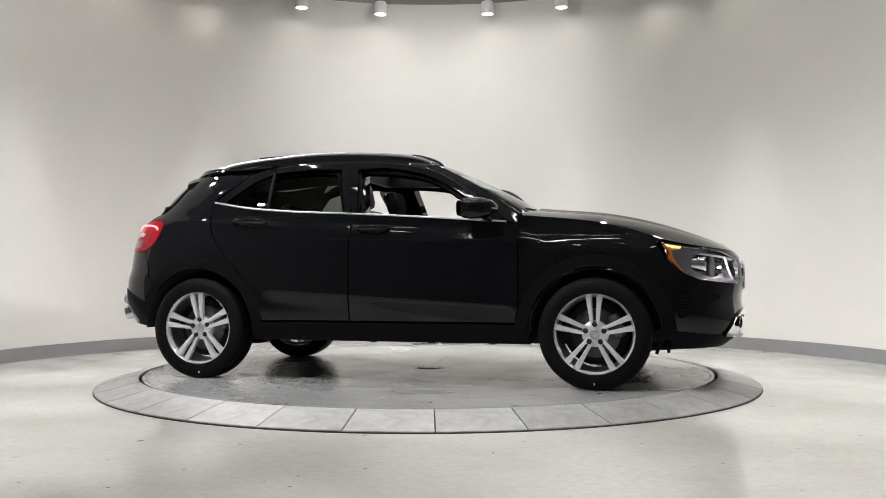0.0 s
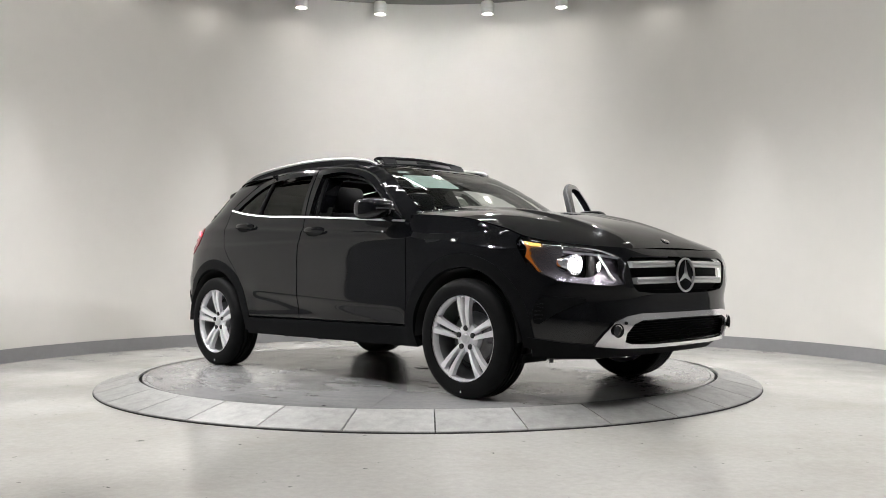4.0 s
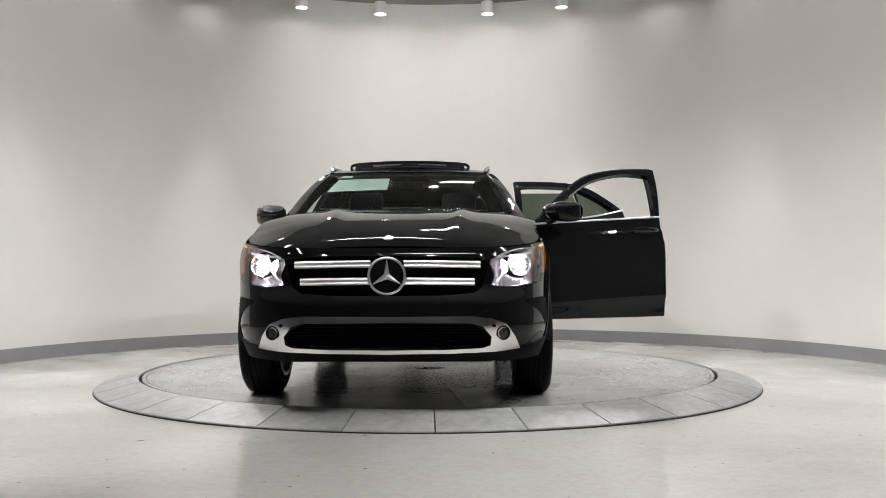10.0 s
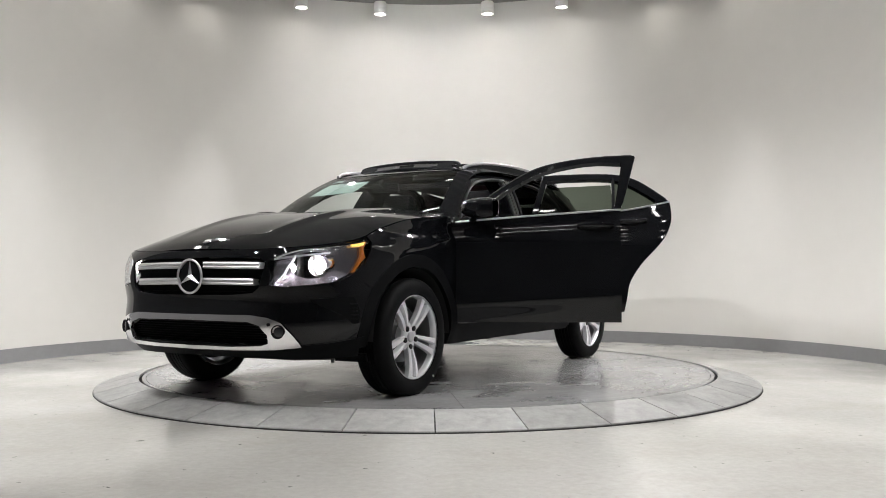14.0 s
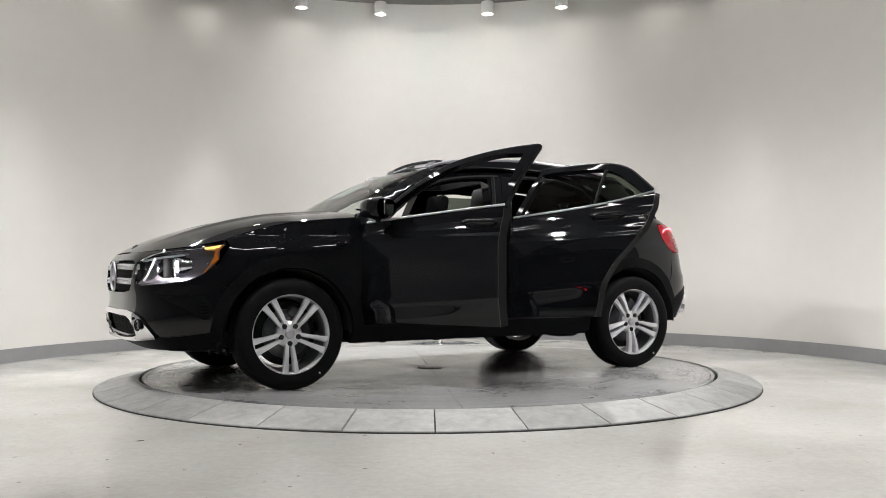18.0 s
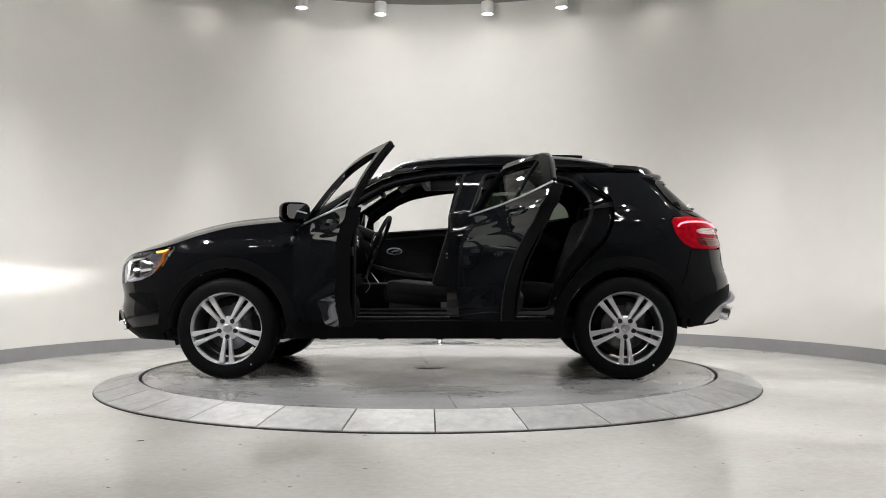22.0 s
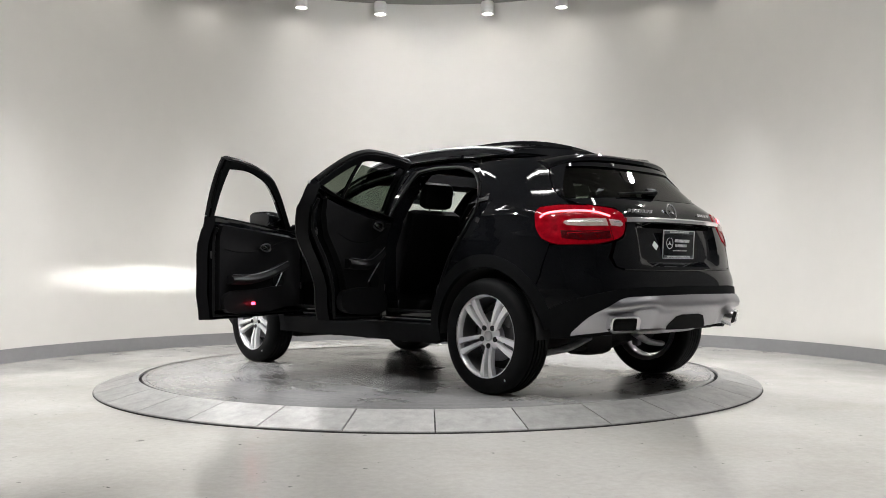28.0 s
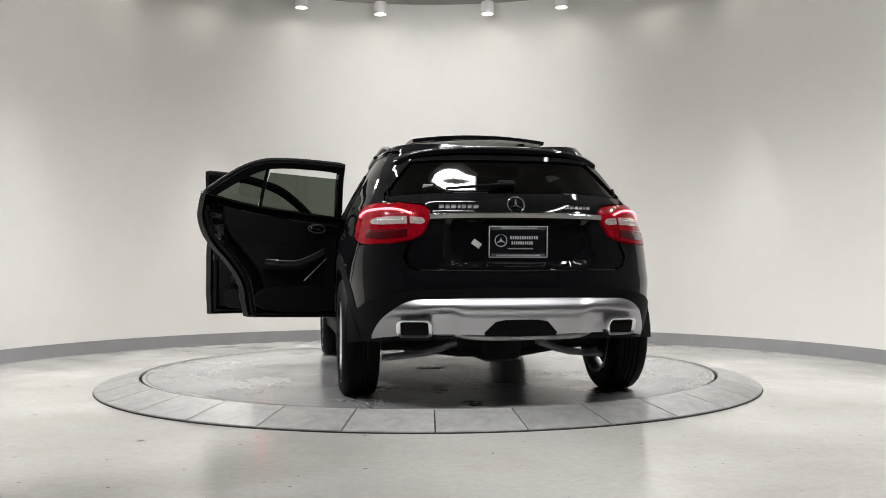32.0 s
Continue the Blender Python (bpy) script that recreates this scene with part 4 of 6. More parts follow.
# ---- wheels
def tyre_mesh():
    r, w = TYRE_R, 0.118
    prof = [(0.244, -0.1), (0.25, -0.112), (0.28, -w), (0.312, -w + 0.003), (0.326, -w + 0.011), (r - 0.007, -w + 0.022), (r - 0.002, -w + 0.036), (r, -w + 0.05)]
    groove = []
    for g in (-0.045, -0.015, 0.015, 0.045):
        groove += [(r, g - 0.005), (r - 0.008, g - 0.004), (r - 0.008, g + 0.004), (r, g + 0.005)]
    prof = prof + groove + [(a, -b) for a, b in prof[::-1]]
    prof = [(a, b if b > 0 else b * 0.82) for a, b in prof]
    return lathe(prof, 72, "y")


TYRE = tyre_mesh()


def rim_mesh():
    """A silver rim with five twin spokes; its outer face looks along +y."""
    barrel = lathe([(0.224, 0.06), (0.2225, 0.03), (0.212, -0.02), (0.21, -0.1), (0.235, -0.105)][::-1], 72, "y")
    lip = lathe([(0.2335, 0.106), (0.2385, 0.104), (0.2365, 0.097), (0.2295, 0.09), (0.2265, 0.08), (0.224, 0.06)][::-1], 72, "y")
    parts = [lip]
    for k in range(5):
        for sd in (-1, 1):
            v, f = [], []
            rings = []
            for i in range(9):
                t = i / 8
                r = 0.05 + t * 0.179
                off = sd * (0.0148 + 0.0182 * t)
                half = 0.0098 + 0.0058 * t + 0.0045 * t ** 5
                y = 0.07 + 0.026 * math.sin(t * math.pi * 0.62)
                # the inner flank of each spoke falls away, its crown lies outward
                i0, i1 = (-1.0, 0.55) if sd > 0 else (-0.55, 1.0)
                rings.append([(off - half, r, y - 0.034), (off - half, r, y - (0.009 if sd > 0 else 0.003)), (off + half * i0 * 0.6, r, y), (off + half * i1 * 0.9, r, y), (off + half, r, y - (0.003 if sd > 0 else 0.009)), (off + half, r, y - 0.034)])
            for a, r_, y in chain(*rings):
                v.append(Vector((a, y, r_)))
            for i in range(8):
                for q in range(5):
                    f.append((i * 6 + q, i * 6 + q + 1, (i + 1) * 6 + q + 1, (i + 1) * 6 + q))
            f.append((48, 49, 50, 51, 52, 53))
            parts.append(moved((v, f), Matrix.Rotation(radians(72 * k), 4, "Y")))
    parts.append(lathe([(0.0, 0.07), (0.03, 0.07), (0.062, 0.066), (0.078, 0.055), (0.08, 0.02)][::-1], 40, "y"))
    return merge(*parts), barrel


RIM, BARREL = (moved(m, Matrix.Diagonal((1.035, 1.0, 1.035, 1))) for m in rim_mesh())
barrel_me = mesh_of("barrel", *BARREL, M_BARREL)
rim_me = mesh_of("rim", *RIM, M_ALLOY)
rim_me.set_sharp_from_angle(angle=radians(35))
tyre_me = mesh_of("tyre", *TYRE, M_RUBBER)
tyre_me.set_sharp_from_angle(angle=radians(35))
for cx, s, spin in ((FA, 1, 36), (FA, -1, 0), (RA, 1, 36), (RA, -1, 4)):
    wh = new("wheel")
    wh.parent = car
    wh.matrix_basis = pose(cx, s * HUB_Y, 0.341, 0, spin, 0 if s > 0 else 180)
    for nm, me in (("tyre", tyre_me), ("rim", rim_me), ("barrel", barrel_me)):
        ob = new(nm, me)
        ob.parent = wh
# ---- underbody
part("underbody", box_bm((3.2, 1.35, 0.1), (0.15, 0, 0.31), bevel=0.02), M_DARK, car)

# ------------------------------------------------------------------ the car: fittings
def bar_box(size, at, rot=(0, 0, 0), bevel=0.004):
    bm = box_bm(size, at, rot, bevel)
    v = [p.co.copy() for p in bm.verts]
    bm.verts.index_update()
    f = [tuple(q.index for q in p.verts) for p in bm.faces]
    bm.free()
    return v, f


def torus(R, r, n=40, m=10, flat=1.0):
    """A ring in the y-z plane, facing x."""
    v, f = [], []
    for i in range(n):
        a = 2 * math.pi * i / n
        for k in range(m):
            b = 2 * math.pi * k / m
            v.append(((r * math.sin(b)) * flat, (R + r * math.cos(b)) * math.cos(a), (R + r * math.cos(b)) * math.sin(a)))
    for i in range(n):
        for k in range(m):
            f.append((i * m + k, ((i + 1) % n) * m + k, ((i + 1) % n) * m + (k + 1) % m, i * m + (k + 1) % m))
    return v, f


def star(R, depth):
    """Three tapered arms round the middle, facing x."""
    ms = []
    for k in range(3):
        a = radians(90 + 120 * k)
        c, s = math.cos(a), math.sin(a)
        w = R * 0.2
        tip = (0.0, R * c, R * s)
        l = (0.0, -w * s - 0.12 * R * c, w * c - 0.12 * R * s)
        r = (0.0, w * s - 0.12 * R * c, -w * c - 0.12 * R * s)
        top = (depth, 0.0, 0.0)
        ms.append(([tip, l, r, top], [(0, 1, 3), (0, 3, 2), (1, 2, 3), (0, 2, 1)]))
    return merge(*ms)


def disc_face(r, depth=0.004, n=32):
    """A round plate that faces x."""
    v, f = lathe([(0.0, depth), (r * 0.85, depth), (r, depth * 0.4), (r, 0.0)][::-1], n)
    return moved((v, f), Matrix.Rotation(radians(90), 4, "Y"))


def strip(path_fn, q0, q1, n, prof):
    """A moulding along a line: path_fn(t) gives a point and its outward way; prof is (out, up) pairs."""
    v, f = [], []
    k = len(prof)
    for i in range(n + 1):
        p, o = path_fn(q0 + (q1 - q0) * i / n)
        for a, b in prof:
            v.append(Vector(p) + Vector(o) * a + Vector((0, 0, b)))
    for i in range(n):
        for j in range(k):
            l = (j + 1) % k
            f.append((i * k + j, i * k + l, (i + 1) * k + l, (i + 1) * k + j))
    f += [tuple(reversed(range(k))), tuple(n * k + j for j in range(k))]
    return v, f


# ---- radiator grille
grille = piece("grille", *patch(sym([(q * 1.02, z) for q, z in grille_half]), lambda q, z: (front_x(q, z) - 0.055, q, z), 0.05, flange=0, inward=(1.5, 0, 0.5)), M_PLASTIC, car, label="black radiator grille with silver louvres")
for zz, w in ((0.757, 0.475), (0.669, 0.445)):
    for s in (1, -1):
        fn = lambda y, zz=zz: ((front_x(y, zz) - 0.004, y, zz + 0.006 * (1 - (y / 0.5) ** 2)), (1, 0, 0))
        prof = [(-0.045, -0.017), (-0.004, -0.020), (0.004, -0.012), (-0.004, -0.002), (-0.002, 0.002), (0.004, 0.008), (-0.004, 0.017), (-0.045, 0.014)]
        m = strip(fn, 0.085, w, 14, prof)
        piece("louvre", *flip(m, s), M_SATIN, grille, label="silver grille louvre", sharp=25)
for k in range(7):
    zz = 0.615 + k * 0.028
    fn = lambda y, zz=zz: ((front_x(y, zz) - 0.045, y, zz), (1, 0, 0))
    piece("slat", *strip(fn, -0.46, 0.46, 16, [(-0.005, -0.003), (0.006, -0.003), (0.006, 0.003), (-0.005, 0.003)]), M_PLASTIC, grille)
ex = front_x(0, 0.7) + 0.008
piece("emblem_plate", *moved(disc_face(0.085, 0.012), pose(ex - 0.014, 0, 0.7)), M_PLASTIC, grille)
piece("emblem_ring", *moved(torus(0.092, 0.0065), pose(ex, 0, 0.7)), M_SATIN, grille, label="chrome ring emblem")
piece("emblem_star", *moved(star(0.09, 0.016), pose(ex - 0.002, 0, 0.7)), M_SATIN, grille, label="chrome three-armed emblem")
piece("hood_badge", *moved(disc_face(0.026, 0.006), pose(2.125, 0, hood_z(2.125, 0) + 0.001, 0, -62, 0)), M_CHROME, car, label="small round chrome hood badge")

# ---- lower intake
intake = piece("lower_grille", *patch(sym([(q * 1.03, z) for q, z in mouth_half]), lambda q, z: (front_x(q, z) - 0.06, q, z), 0.05, flange=0, inward=(1.5, 0, 0.4)), M_PLASTIC, car, label="black mesh lower air intake")
for k in range(9):
    zz = 0.34 + k * 0.0135
    fn = lambda y, zz=zz: ((front_x(y, zz) - 0.035, y, zz), (1, 0, 0))
    piece("slat", *strip(fn, -0.52, 0.52, 16, [(-0.02, -0.002), (0.004, -0.0025), (0.004, 0.0025), (-0.02, 0.002)]), M_PLASTIC, intake)
for s in (1, -1):
    y0, z0 = 0.592, 0.409
    x0 = front_x(y0, z0) + 0.022
    fog = piece("fog_lamp", *moved(lathe([(0.0, -0.02), (0.026, -0.016), (0.03, 0.002), (0.034, 0.006), (0.037, 0.002)][::-1], 28), pose(x0, s * y0, z0, 0, 90, s * 18)), M_PLASTIC, car, label="round black fog lamp")
    piece("lens", *moved(disc_face(0.027, 0.004, 24), pose(x0 - 0.004, s * y0, z0, 0, 0, s * 18)), M_GLASSDARK, fog)
    x1_ = front_x(0.545, 0.44) + 0.02
    piece("parking_sensor", *moved(disc_face(0.009, 0.003, 16), pose(x1_, s * 0.545, 0.447, 0, 0, s * 14)), M_PLASTIC, car)
    # corner vent
    vent_o = [fq(2.09, 0.578), fq(1.96, 0.588), fq(1.87, 0.58), fq(1.83, 0.50), fq(1.842, 0.445), fq(1.875, 0.442), fq(1.96, 0.50), fq(2.08, 0.556)]
    vent = patch(vent_o, on_front(0.003), 0.02, flange=0.006, inward=(1.5, 0, 0.5))
    vt = piece("corner_vent", *flip(vent, s), M_PLASTIC, car, label="matt black corner vent with mesh")
    for k in range(5):
        z1 = 0.47 + k * 0.02
        m = bar_box((0.05, 0.006, 0.006), (1.868 + 0.003 * k, side_y(1.868, z1) + 0.004, z1), (0, 0, -16), 0.002)
        piece("slat", *flip(m, s), M_PLASTIC, vt)

# ---- headlights
for s in (1, -1):
    housing = patch(shrink(lamp_half, -0.002), lambda q, z: on_front(-0.012 - 0.085 * max(0.0, 1 - ((q - 0.72) / 0.34) ** 2) * max(0.0, 1 - ((z - 0.765) / 0.13) ** 2))(q, z), 0.02, holes=[[(0.728 + 0.092 * math.cos(t), 0.758 + 0.072 * math.sin(t)) for t in np.linspace(0, 2 * math.pi, 25)[:-1]]], flange=0.0, inward=(1.5, 0, 0.6))
    hl = piece("headlight", *flip(housing, s), M_LAMPBACK, car, label="clear headlight with amber corner, lit")
    piece("lens", *flip(patch(shrink(lamp_half, 0.001), on_front(0.001), 0.025, flange=0.0, inward=(1.5, 0, 0.6)), s), M_CLEAR, hl, label="clear curved lens")
    amber = [fq(1.752, 0.888), fq(1.80, 0.882), fq(1.805, 0.85), fq(1.815, 0.81), fq(1.845, 0.76), fq(1.88, 0.718), fq(1.865, 0.722), fq(1.79, 0.80)]
    piece("turn_signal", *flip(patch(amber, on_front(-0.006), 0.02, flange=0.02, inward=(1.5, 0, 0.6)), s), M_AMBER, hl, label="amber turn signal")
    yel = [fq(1.765, 0.888), fq(1.81, 0.881), fq(1.865, 0.873), fq(1.86, 0.86), fq(1.81, 0.864), fq(1.785, 0.868)]
    piece("daytime_strip", *flip(patch(yel, on_front(-0.004), 0.02, flange=0.01, inward=(1.5, 0, 0.6)), s), M_YELLOW, hl, label="lit amber position strip")
    edge = spline([fq(1.87, 0.869), (0.70, 0.846), (0.62, 0.824), (0.55, 0.792)], 8)
    piece("chrome_brow", *flip(tube([on_front(-0.012)(*p) for p in edge], 0.0075, 8, 0.8), s), M_CHROME, hl, label="chrome brow")
    # projector: a lit slit at the back of a dark snout throws a flat beam
    c = Vector((1.975, 0.69, 0.758))
    tilt = pose(*c, 0, 3.0, 5)
    snout = lathe([(0.0, -0.172), (0.05, -0.17), (0.05, -0.09), (0.05, 0.0), (0.055, 0.028), (0.059, 0.03), (0.063, 0.02), (0.062, -0.05)], 36)
    snout = moved(snout, tilt @ Matrix.Rotation(radians(90), 4, "Y"))
    piece("projector", *flip(snout, s), M_CHROME, hl, label="chrome projector ring")
    slit = bar_box((0.002, 0.088, 0.006), (-0.1, 0, 0), bevel=0)
    piece("bulb", *flip(moved(slit, tilt), s), M_BULB, hl, label="white lit bulb")
    for dz in (1, -1):
        half = [(0.0, -0.03, 0.0)] + [(0.0, 0.03 * math.cos(t), max(0.0065, 0.03 * math.sin(t))) for t in np.linspace(math.pi, 0, 16)]
        half = [(x_, y_, z_ * dz) for x_, y_, z_ in half[1:]]
        n_ = len(half)
        back = [(x_ - 0.02, y_, z_) for x_, y_, z_ in half]
        faces = [tuple(range(n_)), tuple(range(2 * n_ - 1, n_ - 1, -1))] + [(i, (i + 1) % n_, n_ + (i + 1) % n_, n_ + i) for i in range(n_)]
        piece("lit_lens", *flip(moved((half + back, faces), tilt @ pose(0.012, 0, 0)), s), M_BEAM, hl, label="white lit lamp lens")
        wide = [(x_, y_ * 1.6, z_ * 1.3 if abs(z_) > 0.007 else z_) for x_, y_, z_ in half]
        piece("shutter", *flip(moved((wide + [(x_ - 0.004, y_, z_) for x_, y_, z_ in wide], faces), tilt @ pose(-0.01, 0, 0)), s), M_GAP, hl)
    # high beam bowl and blade
    bowl = lathe([(0.0, -0.05), (0.02, -0.045), (0.036, -0.02), (0.044, 0.0)], 28)
    piece("reflector", *flip(moved(bowl, pose(2.10, 0.578, 0.742, 0, 90, 10)), s), M_CHROME, hl, label="chrome reflector bowl")
    # glowing cap added to widen the headlamp's glare
    piece("bulb_cap", *flip(moved(disc_face(0.022, 0.012, 20), pose(2.065, 0.575, 0.742)), s), M_BEAM, hl)
    blade = spline([(2.11, 0.635, 0.81), (2.125, 0.625, 0.775), (2.135, 0.60, 0.74), (2.15, 0.585, 0.70), (2.165, 0.56, 0.672)], 5)
    piece("blade", *flip(tube(blade, 0.006, 8), s), M_DAYLED, hl, label="lit curved light blade")
    brow = strip(lambda q: (on_front(-0.03)(q, 0.79 + 0.035 * (q - 0.54) / 0.25), (1, 0, 0)), 0.55, 0.78, 10, [(-0.02, -0.004), (0.006, -0.006), (0.006, 0.004), (-0.02, 0.004)])
    piece("brow", *flip(brow, s), M_SATIN, hl)

# ---- tail lamps
for s in (1, -1):
    tl = piece("tail_lamp", *flip(patch(shrink(lamp_r, 0.002), on_rear(0.004), 0.02, flange=0.03, inward=(-1.5, 0, 0.9)), s), M_RED, car, label="red wrap-round tail lamp, lit")
    bar1 = spline([(0.89, 1.026), (0.85, 1.047), (0.76, 1.06), (0.64, 1.058), (0.555, 1.03)], 6)
    pth = [on_rear(0.009)(q, z) for q, z in bar1]
    piece("light_strip", *flip(tube(pth, 0.006, 8), s), M_REDGLOW, tl, label="lit red light strip")
    bar2 = spline([(0.52, 0.985), (0.56, 0.955), (0.66, 0.94), (0.76, 0.935), rq(-1.88, 0.93)], 6)
    piece("light_strip", *flip(tube([on_rear(0.005)(q, z) for q, z in bar2], 0.0025, 8), s), M_RED, tl, label="lit red light strip")
    for clear in ([(0.492, 0.992), (0.505, 1.006), (0.567, 1.014), (0.567, 0.978), (0.515, 0.972), (0.497, 0.978)],
                  [(0.583, 1.016), (0.66, 1.018), (0.73, 1.014), (0.77, 1.004), (0.78, 0.993), (0.765, 0.98), (0.70, 0.974), (0.583, 0.976)]):
        piece("reverse_lens", *flip(patch(clear, on_rear(0.008), 0.014, flange=0.006, inward=(-1.5, 0, 0.9)), s), M_PINK, tl, label="pale clear reversing lens")
        mid = [(q, 0.5 * (max(z for _, z in clear) + min(z for _, z in clear)) + 0.004) for q in np.linspace(min(p[0] for p in clear) + 0.02, max(p[0] for p in clear) - 0.02, 8)]
        piece("lens_rib", *flip(tube([on_rear(0.009)(*p) for p in mid], 0.004, 6), s), M_CHROME, tl, label="bright rib in the clear lens")
    lower = [(0.585, 0.905), (0.585, 0.95), (0.7, 0.947), (0.80, 0.95), (0.80, 0.905), (0.7, 0.893)]
    piece("stop_lens", *flip(patch(lower, on_rear(0.0065), 0.02, flange=0.004, inward=(-1.5, 0, 0.9)), s), M_DARKRED, tl, label="dark red stop lens")
    piece("lamp_seam", *flip(tube([on_rear(0.007)(0.575, z) for z in np.linspace(0.895, 1.074, 8)], 0.0016, 6), s), M_DARKRED, tl)

# ---- tailgate fittings
chrome_r = strip(lambda y: ((rear_x(y, 1.018) - 0.001, y, 1.012 + 0.008 * (1 - (y / 0.5) ** 2)), (-1, 0, 0)), -0.47, 0.47, 24, [(0.0, -0.018), (0.02, -0.014), (0.024, 0.004), (0.012, 0.013), (0.0, 0.015)])
piece("trim_bar", *(chrome_r[0], [tuple(reversed(f)) for f in chrome_r[1]]), M_CHROME, car, label="chrome trim bar over the plate")
hx_ = rear_x(0, 1.075) - 0.006
em = new("rear_emblem")
em.parent = car
em.matrix_basis = pose(hx_, 0, 1.077, 0, 0, 180) @ pose(0, 0, 0, 0, -18, 0)
piece("ring", *torus(0.046, 0.0055, 32, 8), M_CHROME, em, label="chrome ring emblem")
piece("star", *star(0.044, 0.008), M_CHROME, em, label="chrome three-armed emblem")


def badge(y0, widths, h, z0):
    """Raised letters too small or unfit to letter, as plain bars."""
    ms, y = [], y0
    for w in widths:
        ms.append(bar_box((0.005, w * 0.8, h), (rear_x(y - w / 2, z0) - 0.003, y - w / 2, z0), (0, -18, 0), 0.002))
        y -= w
    return merge(*ms)


piece("model_badge", *badge(0.42, [0.034, 0.03, 0.036, 0.02, 0.032, 0.032, 0.034], 0.03, 1.062), M_CHROME, car, label="chrome badge of raised bars")
piece("model_badge", *badge(-0.27, [0.03, 0.025, 0.025, 0.025, 0.018, 0.025], 0.02, 1.062), M_CHROME, car, label="small chrome badge of raised bars")
plate_x = on_hatch(0, 0.87)[0] - 0.008
pl = piece("plate_frame", *bar_box((0.012, 0.32, 0.165), (plate_x, 0, 0.878), (0, -4, 0), 0.004), M_PLASTIC, car, label="silver-rimmed dealer plate with bars of print")
for y0, z0, w, h in ((0, 0.959, 0.32, 0.005), (0, 0.797, 0.32, 0.005), (0.158, 0.878, 0.005, 0.165), (-0.158, 0.878, 0.005, 0.165)):
    piece("plate_rim", *bar_box((0.006, w, h), (plate_x - 0.007 - 0.07 * (z0 - 0.878), y0, z0), (0, -4, 0), 0.001), M_SILVERPRINT, pl)
piece("plate_face", *bar_box((0.006, 0.29, 0.115), (plate_x - 0.006, 0, 0.878), (0, -4, 0), 0.002), M_PLATE, pl)
piece("plate_band", *bar_box((0.004, 0.296, 0.02), (plate_x - 0.011, 0, 0.95), (0, -4, 0), 0.001), M_INK, pl)
piece("plate_band", *bar_box((0.004, 0.296, 0.018), (plate_x - 0.002, 0, 0.806), (0, -4, 0), 0.001), M_INK, pl)
piece("plate_ring", *moved(torus(0.032, 0.0025, 28, 6), pose(plate_x - 0.0095, 0.095, 0.885)), M_SILVERPRINT, pl)
piece("plate_star", *moved(star(0.031, 0.004), pose(plate_x - 0.009, 0.095, 0.885, 0, 0, 180)), M_SILVERPRINT, pl)
for y0, w, z0, h in ((-0.03, 0.155, 0.9, 0.017), (-0.02, 0.12, 0.872, 0.016), (-0.01, 0.14, 0.842, 0.006), (0.0, 0.2, 0.95, 0.007), (0.0, 0.24, 0.806, 0.009)):
    n = max(4, int(w / 0.012))
    ms = [bar_box((0.002, w / n * 0.62, h), (plate_x - 0.0105 - 0.07 * (z0 - 0.878), y0 - w / 2 + w * (k + 0.5) / n, z0), (0, -4, 0), 0) for k in range(n)]
    piece("plate_print", *merge(*ms), M_SILVERPRINT, pl)
piece("sticker", *bar_box((0.003, 0.05, 0.03), (rear_x(0.225, 0.86) + 0.028, 0.225, 0.868), (35, -4, 0), 0), M_PAPER, car, label="small white paper sticker")
piece("sticker", *bar_box((0.003, 0.055, 0.022), (rear_x(0.42, 1.2) - 0.003, 0.45, 1.19), (0, -45, 8), 0), M_PAPER, car, label="small white paper sticker")
piece("tailgate_lip", *tube([(rear_x(y, 0.727) + 0.002, y, 0.727 + 0.004 * (y / 0.5) ** 2) for y in np.linspace(-0.53, 0.53, 30)], 0.0055, 8), M_PAINT, car)
# wiper
wx = lambda y, z: rear_x(y, z) - 0.02
blade_p = [(wx(y, 1.172 + 0.012 * k), y, 1.172 + 0.028 * k) for k, y in ((0, 0.36), (0.4, 0.22), (0.8, 0.08), (1, 0.0))]
wip = piece("rear_wiper", *tube(blade_p, lambda t: 0.006 + 0.004 * t, 8), M_PLASTIC, car, label="black rear window wiper")
piece("wiper_hub", *bar_box((0.04, 0.1, 0.04), (wx(0.0, 1.2) + 0.003, 0.02, 1.2), (0, -45, 0), 0.014), M_PLASTIC, wip)
# spoiler
def spoiler_mesh():
    """A visor over the rear window: top skin, rounded lip, rear face down to the glass."""
    v, f = [], []
    n = 32
    for i in range(n + 1):
        y = -0.6 + 1.2 * i / n
        k = abs(y) / 0.6
        xb = -1.715 + 0.115 * k ** 3
        zb = 1.432 - 0.022 * k ** 2 - 0.045 * k ** 6
        zl = 1.352 - 0.012 * k ** 4
        xl = min(rear_x(y, zl) - 0.010, xb + 0.045)
        v += [(xb + 0.17, y, zb + 0.022), (xb + 0.06, y, zb + 0.014), (xb + 0.005, y, zb), (xb - 0.009, y, zb - 0.012), (xb - 0.007, y, zb - 0.032), (xb + 0.014, y, zb - 0.05),
              (xb * 0.5 + xl * 0.5, y, (zb + zl) / 2 - 0.01), (xl, y, zl), (xl + 0.01, y, zl - 0.006), (xl + 0.06, y, zl + 0.01)]
    k = 10
    for i in range(n):
        for j in range(k - 1):
            f.append((i * k + j, i * k + j + 1, (i + 1) * k + j + 1, (i + 1) * k + j))
    f += [tuple(reversed(range(k))), tuple(n * k + j for j in range(k))]
    return v, f


fin = joined(win_edge[4:], [(q - 0.02 - 0.06 * (z - 1.15) / 0.25, z) for q, z in win_edge[::-1][:-6]])
for s in (1, -1):
    piece("spoiler_fin", *flip(patch(fin, on_rear(0.012), 0.03, flange=0.02, inward=(-1.5, 0, 0.9)), s), M_PAINT, car, label="glossy black fin beside the rear window")
